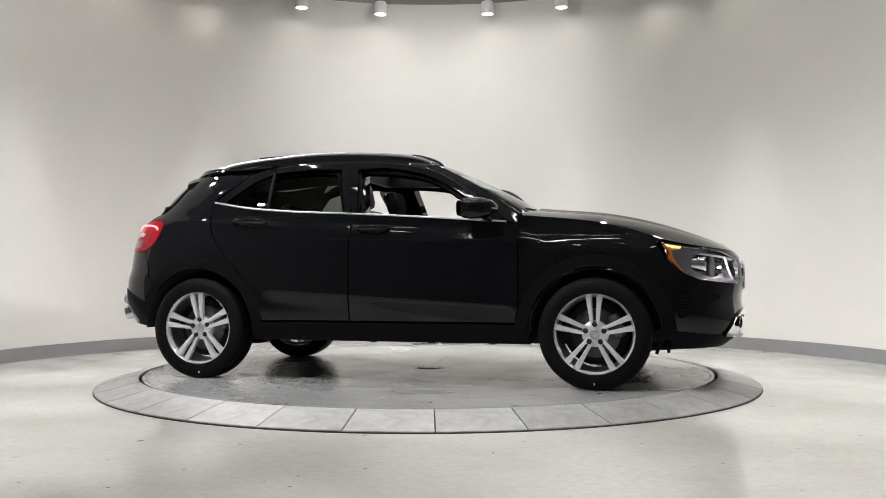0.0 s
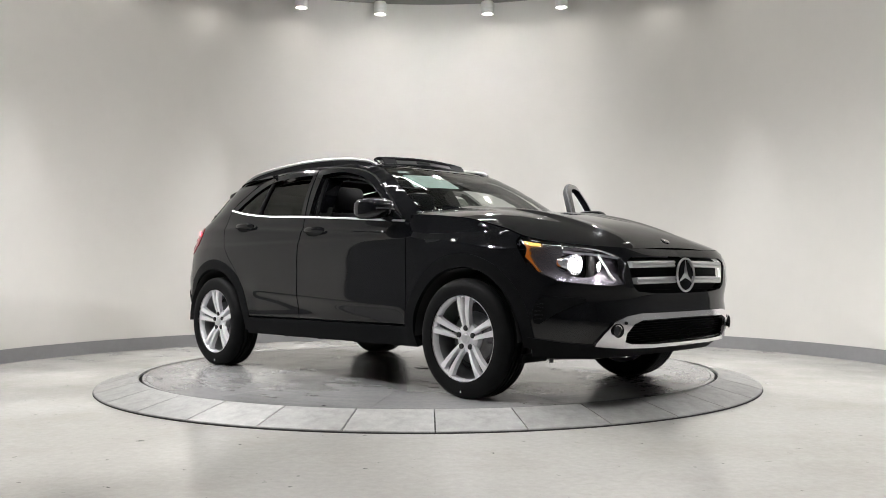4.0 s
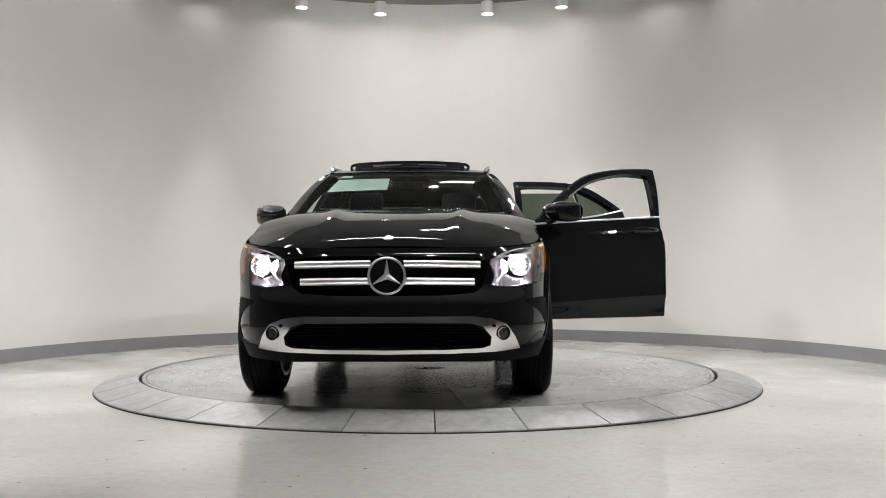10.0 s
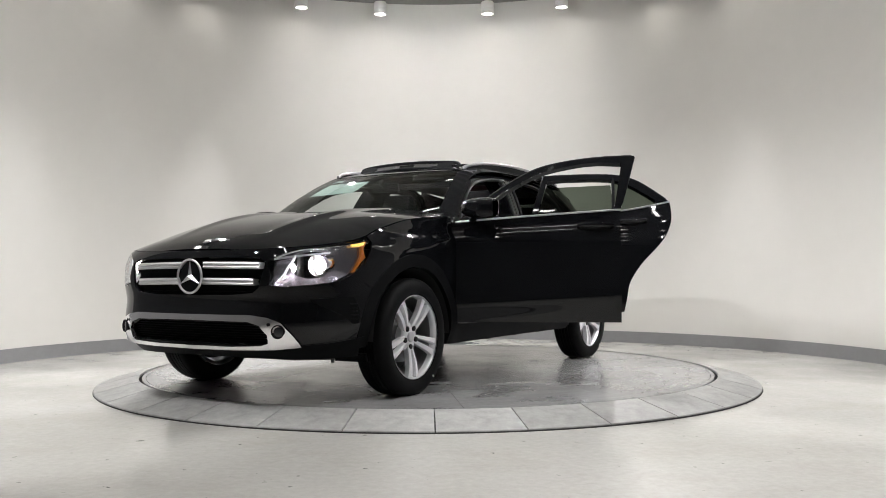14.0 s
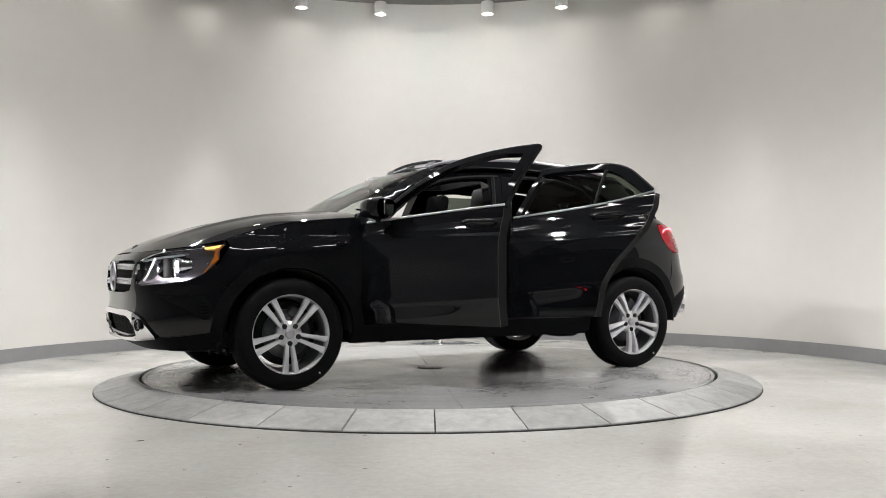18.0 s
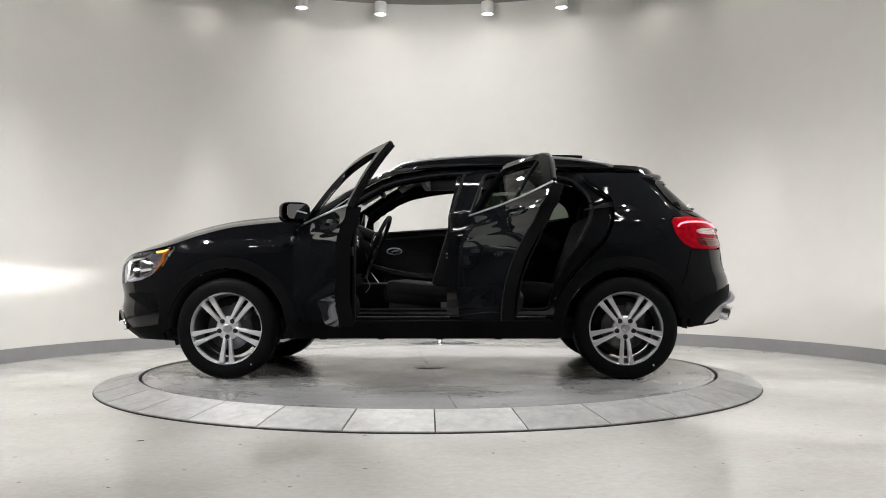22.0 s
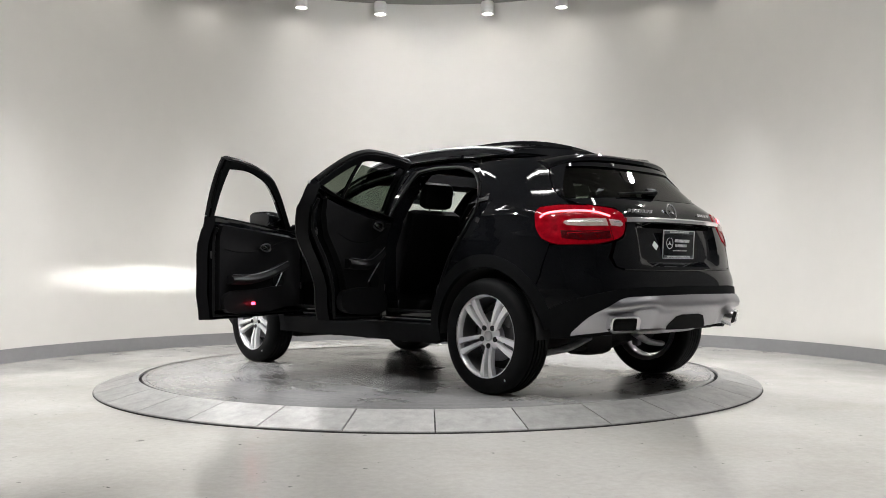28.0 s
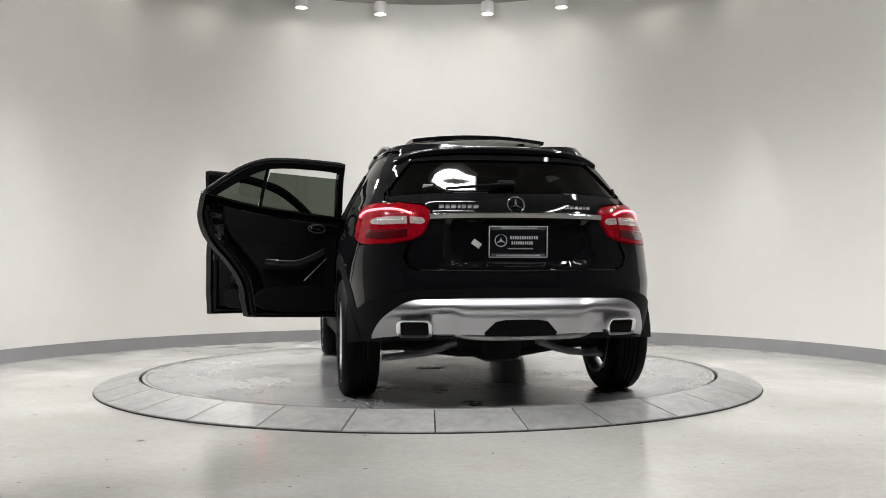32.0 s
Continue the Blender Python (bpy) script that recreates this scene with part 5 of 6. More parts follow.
piece("spoiler", *spoiler_mesh(), M_PAINT, car, label="glossy black roof spoiler")
# exhaust
for s in (1, -1):
    def rect_ring(w, h, x, r):
        return [(x, y, z) for y, z in [(a * (w - r) + r * math.cos(t), b * (h - r) + r * math.sin(t)) for a, b, t0 in ((1, 1, 0), (-1, 1, 90), (-1, -1, 180), (1, -1, 270)) for t in [radians(t0 + 22.5 * k) for k in range(5)]]]
    rings = [rect_ring(0.09, 0.045, 0.06, 0.03), rect_ring(0.097, 0.049, -0.03, 0.032), rect_ring(0.094, 0.046, -0.038, 0.03), rect_ring(0.076, 0.035, -0.03, 0.024), rect_ring(0.07, 0.031, 0.06, 0.02)]
    v = [p for r in rings for p in r]
    f = [(i * 20 + k, i * 20 + (k + 1) % 20, (i + 1) * 20 + (k + 1) % 20, (i + 1) * 20 + k) for i in range(4) for k in range(20)]
    m = moved((v, f), pose(rear_x(0.55, 0.43) - 0.018, 0.55, 0.434, 0, -14, -20))
    tip = piece("exhaust_tip", *flip(m, s), M_CHROME, car, label="rectangular chrome exhaust tip")
    # flat black plate near the mouth, in place of the tip's shaded inside
    piece("bore", *flip(moved(bar_box((0.01, 0.145, 0.065), (-0.027, 0, 0), bevel=0), pose(rear_x(0.55, 0.43) - 0.018, 0.55, 0.434, 0, -14, -20)), s), M_BORE, tip)
piece("diffuser_insert", *patch(sym([(0.0, 0.468), (0.09, 0.468), (0.14, 0.458), (0.195, 0.402), (0.19, 0.384), (0.0, 0.38)]), on_rear(0.034), 0.03, flange=0.02, inward=(-1.5, 0, 0.4)), M_PLASTIC, car, label="black insert in the skid plate")

# ---- roof rails, sunroof
def rail_at(t, up=0.0):
    x = 0.225 - 1.54 * t
    return (x, roof_y(x) * 0.985, ROOF_EDGE(x) + 0.006 + (0.044 + up) * max(0.0, math.sin(math.pi * t)) ** 0.55)


for s in (1, -1):
    piece("roof_rail", *flip(tube([rail_at(t) for t in np.linspace(0.0, 1.0, 36)], 0.0105, 10, 1.15), s), M_RAIL, car, label="satin silver roof rail")
    v, f = [], []
    for i, t in enumerate(np.linspace(0.03, 0.97, 24)):
        x, y, z = rail_at(t)
        v += [(x, y + 0.006, z), (x, y + 0.006, ROOF_EDGE(x) - 0.02), (x, y - 0.006, ROOF_EDGE(x) - 0.02), (x, y - 0.006, z)]
        if i:
            k = 4 * i
            f += [(k - 4 + a, k - 4 + (a + 1) % 4, k + (a + 1) % 4, k + a) for a in range(4)]
    piece("rail_foot", *flip((v, f), s), M_PLASTIC, car)
sun_out = [(-0.50, 0.45), (-0.50, -0.45), (-1.12, -0.43), (-1.12, 0.43)]
piece("sunroof_panel", *patch(shrink(sun_out, 0.0), lambda x, y: (x, y, 1.606 - 0.035 * (y / 0.45) ** 2 - 0.02 * max(0, (-0.9 - x) / 0.4) ** 2 - 0.008), 0.06, flange=0.022, inward=(-0.9, 0, 0), thick=True), M_PAINT, car, label="dark glass sunroof panel slid back over the roof")
df = [(0.10, 0.425, 1.47), (0.055, 0.425, 1.528), (0.085, 0.2, 1.543), (0.095, 0.0, 1.546), (0.085, -0.2, 1.543), (0.055, -0.425, 1.528), (0.10, -0.425, 1.47)]
dfl = piece("wind_deflector", *tube(spline(df, 5), 0.011, 8), M_PLASTIC, car, label="raised black mesh wind deflector")
piece("lower_bar", *tube(spline([(0.12, -0.42, 1.48), (0.15, 0.0, 1.498), (0.12, 0.42, 1.48)], 8), 0.01, 8), M_PLASTIC, dfl)
for k in range(5):
    y0 = -0.34 + 0.17 * k
    if k in (0, 2, 4):
        m = bar_box((0.004, 0.13, 0.05), (0.105, y0, 1.512), (0, -38, 0), 0)
        piece("deflector_web", *m, M_PLASTIC, dfl)
net = patch([(-0.41, 0.0), (0.41, 0.0), (0.41, 0.06), (-0.41, 0.06)], lambda y, h: (0.13 - h * 0.85 - 0.02 * (y / 0.41) ** 2, y, 1.488 + h * 0.85 - 0.012 * (y / 0.41) ** 2), 0.05, flange=0, inward=(-1, 0, 1))
piece("net", *net, M_NET, dfl)
rim_v, rim_f = [], []
for x, y in SUN_HOLE:
    cx, cy = -0.19 + (x + 0.19) * 1.04, y * 1.03
    rim_v += [(cx, cy, roof_z(x, y) - 0.004), (cx, cy, roof_z(x, y) - 0.105), (-0.19 + (x + 0.19) * 1.25, y * 1.12, roof_z(x, y) - 0.105)]
for i in range(4):
    j = (i + 1) % 4
    rim_f += [(3 * i + k, 3 * j + k, 3 * j + k + 1, 3 * i + k + 1) for k in (0, 1)]
piece("sunroof_frame", rim_v, rim_f, M_CABIN, car, smooth=False)
piece("headliner", *patch([(p[0] * 0.98, p[1] * 0.96) for p in roof_out], lambda x, y: (x, y, roof_z(x, y) - 0.035), 0.12, holes=[[(0.06, 0.45), (-0.42, 0.45), (-0.42, -0.45), (0.06, -0.45)]], flange=0, inward=(-0.5, 0, 3)), M_CABIN, car)

# ---- mirrors, handles, trims on the doors
def mirror_mesh():
    v, f = [], []
    rings = [(-0.105, 0.88), (-0.09, 0.99), (-0.04, 1.06), (0.02, 1.0), (0.07, 0.78), (0.10, 0.4), (0.108, 0.1)]
    n = 24
    for x, k in rings:
        for i in range(n):
            a = 2 * math.pi * i / n
            cy, cz = math.cos(a), math.sin(a)
            y = 0.098 * k * math.copysign(abs(cy) ** 0.6, cy)
            z = 0.062 * k * math.copysign(abs(cz) ** 0.65, cz) - (0.012 * (y / 0.1) if cz < 0 else -0.002)
            v.append((x - 0.012 * (y / 0.1), y, z))
    m = len(rings)
    for i in range(m - 1):
        for k in range(n):
            f.append((i * n + k, i * n + (k + 1) % n, (i + 1) * n + (k + 1) % n, (i + 1) * n + k))
    f.append(tuple((m - 1) * n + k for k in range(n)))
    return v, [tuple(reversed(q)) for q in f]


def dress(add, door, front, s):
    side_label = "chrome belt moulding"
    x0, x1 = (0.80, -0.238) if front else (-0.243, -1.285)
    belt = strip(lambda x: ((x, cabin_y(x, BELT(x) + 0.006), BELT(x) + 0.006), (0, 1, 0)), x0, x1, 24, [(-0.004, -0.0065), (0.006, -0.006), (0.007, 0.001), (0.0, 0.006), (-0.006, 0.006)])
    add("belt_moulding", (belt[0], belt[1]), M_SATIN, side_label, door, 30)
    hx0, hx1, hz = (-0.19, 0.03, 1.005) if front else (-1.10, -0.86, 1.065)
    mid = (hx0 + hx1) / 2
    dish = patch([(mid + 0.10 * math.cos(a), hz - 0.004 + 0.034 * math.sin(a)) for a in np.linspace(0, 2 * math.pi, 25)[:-1]], on_side(0.0015), 0.02, flange=0.004)
    add("handle_recess", dish, M_PLASTIC, "", door)
    hp = [(hx0 + (hx1 - hx0) * t, side_y(mid, hz) + 0.012 + 0.022 * math.sin(math.pi * t) ** 0.6, hz + 0.004 + 0.004 * math.sin(math.pi * t)) for t in np.linspace(0, 1, 13)]
    add("handle", tube(hp, lambda t: 0.009 + 0.006 * math.sin(math.pi * t) ** 0.5, 10, 1.25), M_PAINT, "glossy black door handle", door)
    # inner fittings
    iy = 0.765
    if front:
        arm = [(0.60, iy - 0.02, 0.80), (0.35, iy - 0.035, 0.735), (0.1, iy - 0.045, 0.70), (-0.1, iy - 0.035, 0.70)]
        ih = (0.36, iy - 0.01, 0.90)
    else:
        arm = [(-0.42, iy - 0.03, 0.88), (-0.52, iy - 0.04, 0.83), (-0.64, iy - 0.04, 0.79), (-0.84, iy - 0.02, 0.79)]
        ih = (-0.47, iy - 0.026, 1.02)
    a = spline(arm, 6)
    add("armrest", tube([p - Vector((0, 0.0, 0.03)) for p in a], 0.042, 10, 0.75), M_CABIN, "black padded armrest", door)
    add("armrest_trim", tube([p + Vector((0, -0.03, 0.006)) for p in a], 0.003, 6), M_RAIL, "thin silver trim line", door)
    add("inner_handle", tube([Vector(ih) + Vector((0.064 * math.cos(t), -0.014 * abs(math.sin(t)), 0.027 * math.sin(t))) for t in np.linspace(0.3, 2 * math.pi + 0.0, 18)], 0.006, 8), M_RAIL, "chrome inner door handle", door)
    add("inner_lever", bar_box((0.075, 0.012, 0.02), (ih[0] - 0.012, ih[1] - 0.012, ih[2]), (0, 10, 0), 0.006), M_CHROME, "chrome inner lever", door)
    ins = [(0.62, 0.62), (0.66, 0.5), (0.45, 0.45), (-0.1, 0.45), (-0.12, 0.58), (0.2, 0.6)] if front else [(-0.33, 0.6), (-0.32, 0.46), (-0.82, 0.46), (-0.86, 0.58), (-0.6, 0.62)]
    add("door_pocket", patch(spline(ins, 4, True), lambda x, z: (x, iy - 0.035, z), 0.06, flange=0.04, inward=(0, 2, 0.6)), M_CABIN, "black moulded door pocket", door)
    spk = [(0.52 + 0.075 * math.cos(t), 0.66 + 0.055 * math.sin(t)) for t in np.linspace(0, 2 * math.pi, 19)[:-1]] if front else [(-0.45 + 0.06 * math.cos(t), 0.66 + 0.05 * math.sin(t)) for t in np.linspace(0, 2 * math.pi, 19)[:-1]]
    add("speaker_cover", patch(spk, lambda x, z: (x, iy - 0.018, z), 0.04, flange=0.012, inward=(0, 2, 0.6)), M_PLASTIC, "", door)
    # bright accents and a stitched seam on the panel
    wedge = [(0.42, 0.56), (0.5, 0.64), (0.56, 0.72)] if front else [(-0.54, 0.66), (-0.46, 0.74), (-0.38, 0.82)]
    add("accent_strip", tube([(x, iy - 0.022, z) for x, z in wedge], 0.004, 6), M_SATIN, "thin silver accent strip", door)
    seam = spline([(0.66, 0.98), (0.4, 0.9), (0.1, 0.86), (-0.12, 0.88)], 6) if front else spline([(-0.34, 1.03), (-0.5, 0.93), (-0.74, 0.9), (-0.95, 0.94)], 6)
    add("panel_seam", tube([(p[0], min(side_y(p[0], p[1]), 0.88) - 0.126 + 0.03 * max(0, (p[1] - 0.95) / 0.15) ** 2, p[1]) for p in seam], 0.003, 6), M_SEAT, "", door)
    # seal round the inside
    skin, fr = (skin_f, frame_f) if front else (skin_r, frame_r)
    so = dense(shrink(skin, 0.03), 0.05)
    seal = [(x, min(side_y(x, z), 0.88) - 0.1, z) for x, z in so if z < BELT(x) - 0.07]
    k = max(range(len(seal)), key=lambda i: (Vector(seal[i]) - Vector(seal[i - 1])).length)
    seal = seal[k:] + seal[:k]
    add("seal", tube(seal, 0.011, 6), M_RUBBER, "black rubber door seal", door)
    # a second, shiny lip seal on the shut face, and the lock
    lip = [(x, min(side_y(x, z), 0.885) - 0.092, z) for x, z in dense(shrink(skin, 0.058), 0.05) if z < BELT(x) - 0.1]
    k = max(range(len(lip)), key=lambda i: (Vector(lip[i]) - Vector(lip[i - 1])).length)
    add("lip_seal", tube(lip[k:] + lip[:k], 0.007, 6), M_PAINT, "shiny black lip seal", door)
    lz = 0.84 if front else 0.93
    lx = min(x for x, z in dense(skin, 0.03) if abs(z - lz) < 0.03) + (0.036 if front else 0.085)
    ly = min(side_y(lx, lz), 0.885) - 0.092
    latch = add("latch", bar_box((0.035, 0.02, 0.05), (lx, ly, lz), (0, 0 if front else -25, 0), 0.004), M_GAP, "steel door latch", door)
    for dz in (0.016, -0.016):
        add("bolt", bar_box((0.012, 0.008, 0.012), (lx + 0.006, ly - 0.012, lz + dz), (0, 0, 0), 0.004), M_CHROME, "", latch)
    add("hinge", bar_box((0.05, 0.03, 0.05), ((0.875 if front else -0.24) - 0.01, 0.79, 0.62), (0, 0, 0), 0.006), M_STEEL, "", door)
    # upper inner frame lining
    fo = shrink(frame_o_of(front), 0.008)
    add("frame_lining", patch(fo, lambda x, z: (x, cabin_y(x, z) - 0.045, z - 0.018), 0.05, holes=[glass_o_of(front)], flange=0.008, inward=(0, 2, 1.2)), M_PLASTIC, "", door)


def frame_o_of(front):
    return frame_f if front else frame_r


def glass_o_of(front):
    return glass_f if front else glass_r


for door, add, front, s in ((door_fl, add_fl, True, 1), (door_rl, add_rl, False, 1), (door_fr, add_fr, True, -1), (door_rr, add_rr, False, -1)):
    dress(add, door, front, s)
    top = [p for p in dense(shrink(frame_f if front else frame_r, 0.01), 0.05) if p[1] > BELT(p[0]) + 0.02]
    k = max(range(len(top)), key=lambda i: (top[i] - top[i - 1]).length)
    top = top[k:] + top[:k]
    add("frame_seal", tube([Vector((x, cabin_y(x, z) - 0.024, z)) for x, z in top], 0.0165, 8), M_RUBBER, "black rubber frame seal", door)
    if front:
        mm = moved(mirror_mesh(), pose(0.655, 0.925, 1.118, 0, 0, -8))
        add("mirror_housing", mm, M_PAINT, "glossy black wing mirror", door)
        add("mirror_glass", moved(disc_rect(0.078, 0.048), pose(0.655 - 0.118, 0.925, 1.118, 0, 0, 195)), M_MIRROR, "mirror glass", door)
        stalk = tube(spline([(0.71, 0.80, 1.045), (0.69, 0.85, 1.05), (0.67, 0.89, 1.066)], 4), 0.024, 10, 0.7)
        add("mirror_stalk", stalk, M_PLASTIC, "", door)
        tri = patch([(0.61, 1.075), (0.77, 1.052), (0.70, 1.10), (0.64, 1.145)], on_cabin(0.0015), 0.04, flange=0.01)
        add("mirror_base", tri, M_PLASTIC, "", door)
        add("signal_strip", strip(lambda y: ((0.752 - 0.9 * abs(y - 0.925) ** 1.6, y, 1.112), (1, 0, 0)), 0.87, 1.005, 10, [(0.0, -0.006), (0.012, -0.005), (0.012, 0.005), (0.0, 0.006)]), M_CLEARPLASTIC, "clear signal strip", door)
    else:
        drop = 0.052
        gl = [(x, z) for x, z in dense(glass_r, 0.03)]
        gl = [(x, min(z, 1.425 - drop)) for x, z in gl]
        q = [(x, z) for x, z in gl if x > -0.865]
        main = joined([p for p in q])
        add("window_glass", patch(shrink(main, -0.004), on_cabin(-0.018), 0.06, flange=0), M_TINT, "dark tinted door window, lowered a little", door)
        qg = [(x, z) for x, z in dense(glass_r, 0.03) if x < -0.865]
        add("quarter_glass", patch(shrink(joined(qg), -0.006), on_cabin(-0.012), 0.06, flange=0), M_TINT, "dark tinted quarter glass", door)
        dvp = [(-0.865 - 0.07 * (z - 1.14), cabin_y(-0.87, z) - 0.012, z) for z in np.linspace(BELT(-0.865), 1.42, 8)]
        add("window_divider", tube(dvp, 0.012, 8), M_PLASTIC, "", door)
add_fl("warning_lamp", bar_box((0.035, 0.012, 0.02), (0.15, 0.712, 0.505), (0, 0, 0), 0.003), M_WARN, "lit red door warning lamp", door_fl)

# ---- inside of the body: apertures, pillars, floor
def jamb(x, z):
    return (x, (side_y(x, z) if z < BELT(x) else cabin_y(x, z)) - 0.055 - 0.02 * smooth(BELT(x) + 0.05, BELT(x) - 0.15, z), z)


gate_f = joined([(-0.237, 0.402), (0.862, 0.402), (0.882, 0.5), (0.884, 0.8), (0.87, 1.022)], [p for p in frame_f[::-1] if p[1] > BELT(p[0]) + 0.01], [(-0.24, 1.104)])
gate_r = joined([(-0.241, 1.104), (-0.241, 0.402)], door_back, [p for p in frame_r[::-1] if p[1] > BELT(p[0]) + 0.012])
hole_r = [(-0.31, 0.465), (-0.31, 1.1), (-0.41, 1.405), (-0.6, 1.42), (-0.85, 1.405), (-1.02, 1.355), (-1.12, 1.26), (-1.155, 1.16), (-1.12, 1.05), (-1.06, 0.93), (-0.97, 0.80), (-0.89, 0.65), (-0.86, 0.52), (-0.84, 0.465)]
for s in (1, -1):
    for gate in (gate_f, gate_r):
        hole = rounded(shrink(dense(gate, 0.12), 0.06) if gate is gate_f else dense(hole_r, 0.12))
        piece("door_frame", *flip(patch(shrink(gate, 0.004), jamb, 0.05, holes=[hole], flange=0.05, inward=(0, 0, 0.8)), s), M_PAINT, car, label="glossy black door frame")
        piece("frame_rubber", *flip(tube([jamb(*p) for p in dense(hole, 0.05)], 0.013, 6, closed=True), s), M_RUBBER, car, label="black rubber seal round the opening")
for s in (1, -1):
    pb = patch([(-0.15, 0.41), (-0.34, 0.41), (-0.33, 1.1), (-0.42, 1.475), (-0.24, 1.475), (-0.16, 1.1)], lambda x, z: (x, (side_y(x, z) if z < 1.1 else cabin_y(x, z)) - 0.06, z), 0.05, flange=0.1)
    piece("centre_pillar", *flip(pb, s), M_PAINT, car, label="glossy black centre pillar")
    for skin, fr in ((skin_f, frame_f), (skin_r, frame_r)):
        low = [p for p in dense(shrink(skin, 0.02), 0.05) if p[1] < BELT(p[0]) - 0.06]
        k = max(range(len(low)), key=lambda i: (low[i] - low[i - 1]).length)
        low = low[k:] + low[:k]
        pts = [Vector((x, min(side_y(x, z), 0.885) - 0.06, z)) for x, z in low]
        v = list(chain(*[(p + Vector((0, 0.02, 0)), p + Vector((0, -0.1, 0))) for p in pts]))
        f = [(2 * i, 2 * i + 1, 2 * i + 3, 2 * i + 2) for i in range(len(pts) - 1)]
        piece("aperture", *flip((v, f), s), M_PAINT, car)
        piece("aperture_seal", *flip(tube([p + Vector((0, -0.055, 0.0)) for p in pts], 0.012, 6), s), M_RUBBER, car)
    for x0, x1 in ((-0.2, 0.72), (-0.85, -0.3)):
        piece("sill_plate", *flip(bar_box((x1 - x0 - 0.06, 0.06, 0.006), ((x0 + x1) / 2, 0.80, 0.417), (0, 0, 0), 0.002), s), M_SATIN, car, label="brushed metal sill plate")
    piece("inner_quarter", *flip(patch([(-1.0, 0.42), (-1.25, 0.8), (-1.38, 1.2), (-1.75, 1.2), (-1.9, 0.9), (-1.8, 0.42)], lambda x, z: (x, 0.66, z), 0.1, flange=0.0), s), M_CABIN, car)
    piece("inner_sill", *flip(bar_box((1.9, 0.14, 0.12), (0.0, 0.775, 0.352), (0, 0, 0), 0.015), s), M_PAINT, car)
    piece("striker", *flip(tube(spline([(-0.15, 0.80, 0.845), (-0.17, 0.825, 0.84), (-0.17, 0.825, 0.82), (-0.15, 0.80, 0.815)], 4), 0.005, 6), s), M_CHROME, car, label="steel door striker")
    piece("tyre_label", *flip(bar_box((0.055, 0.002, 0.05), (-0.135, 0.80, 0.49), (0, 0, 0), 0), s), M_INK, car)
for s in (1, -1):
    piece("rear_pillar_trim", *flip(patch([(-1.06, 1.15), (-1.33, 1.18), (-1.80, 1.15), (-1.66, 1.33), (-1.5, 1.40), (-1.0, 1.46), (-1.06, 1.40), (-1.2, 1.3), (-1.3, 1.22)], lambda x, z: (x, side_y(x, z) - 0.05, z - 0.01), 0.08, flange=0.0), s), M_CABIN, car)
part("cabin_floor", box_bm((3.0, 1.5, 0.06), (-0.35, 0, 0.375), bevel=0.01), M_CABIN, car)
part("firewall", box_bm((0.08, 1.46, 0.5), (0.98, 0, 0.62), bevel=0.01), M_CABIN, car)
part("boot_floor", box_bm((0.7, 1.2, 0.3), (-1.62, 0, 0.55), bevel=0.02), M_CABIN, car)
part("parcel_shelf", box_bm((0.5, 1.1, 0.03), (-1.5, 0, 1.03), bevel=0.01), M_CABIN, car)
part("radiator_core", box_bm((0.06, 1.2, 0.52), (2.03, 0, 0.55), bevel=0.01), M_DARK, car)
part("inner_tail", box_bm((0.05, 1.2, 0.6), (-1.88, 0, 0.72), bevel=0.01), M_DARK, car)

# ---- seats
def seat(x, y, name="front_seat"):
    st = piece(name, *bar_box((0.50, 0.50, 0.15), (x + 0.12, y, 0.545), (0, -6, 0), 0.06), M_SEAT, car, label="black leatherette front seat")
    piece("backrest", *bar_box((0.14, 0.48, 0.62), (x - 0.16, y, 0.86), (0, -17, 0), 0.06), M_SEAT, st)
    for sy in (-0.2, 0.2):
        piece("bolster", *bar_box((0.17, 0.09, 0.5), (x - 0.12, y + sy, 0.84), (0, -17, 0), 0.04), M_SEAT, st)
        piece("cushion_bolster", *bar_box((0.46, 0.09, 0.12), (x + 0.12, y + sy * 1.05, 0.585), (0, -6, 0), 0.04), M_SEAT, st)
    piece("headrest", *bar_box((0.10, 0.27, 0.19), (x - 0.275, y, 1.26), (0, -10, 0), 0.045), M_SEAT, st)
    for sy in (-0.06, 0.06):
        piece("post", *tube([(x - 0.26, y + sy, 1.1), (x - 0.27, y + sy, 1.2)], 0.006, 8), M_CHROME, st)
    piece("seat_base", *bar_box((0.46, 0.46, 0.14), (x + 0.1, y, 0.46), (0, 0, 0), 0.02), M_CABIN, st)


seat(-0.06, 0.37)
seat(-0.06, -0.37)
bench = piece("rear_bench", *bar_box((0.5, 1.24, 0.16), (-0.82, 0, 0.56), (0, -5, 0), 0.06), M_SEAT, car, label="black leatherette rear bench")
piece("backrest", *bar_box((0.15, 1.24, 0.58), (-1.12, 0, 0.84), (0, -20, 0), 0.05), M_SEAT, bench)
for y in (-0.38, 0, 0.38):
    piece("headrest", *bar_box((0.12, 0.27, 0.18 if y else 0.1), (-1.235, y, 1.19 if y else 1.16), (0, -12, 0), 0.05), M_SEAT, bench)

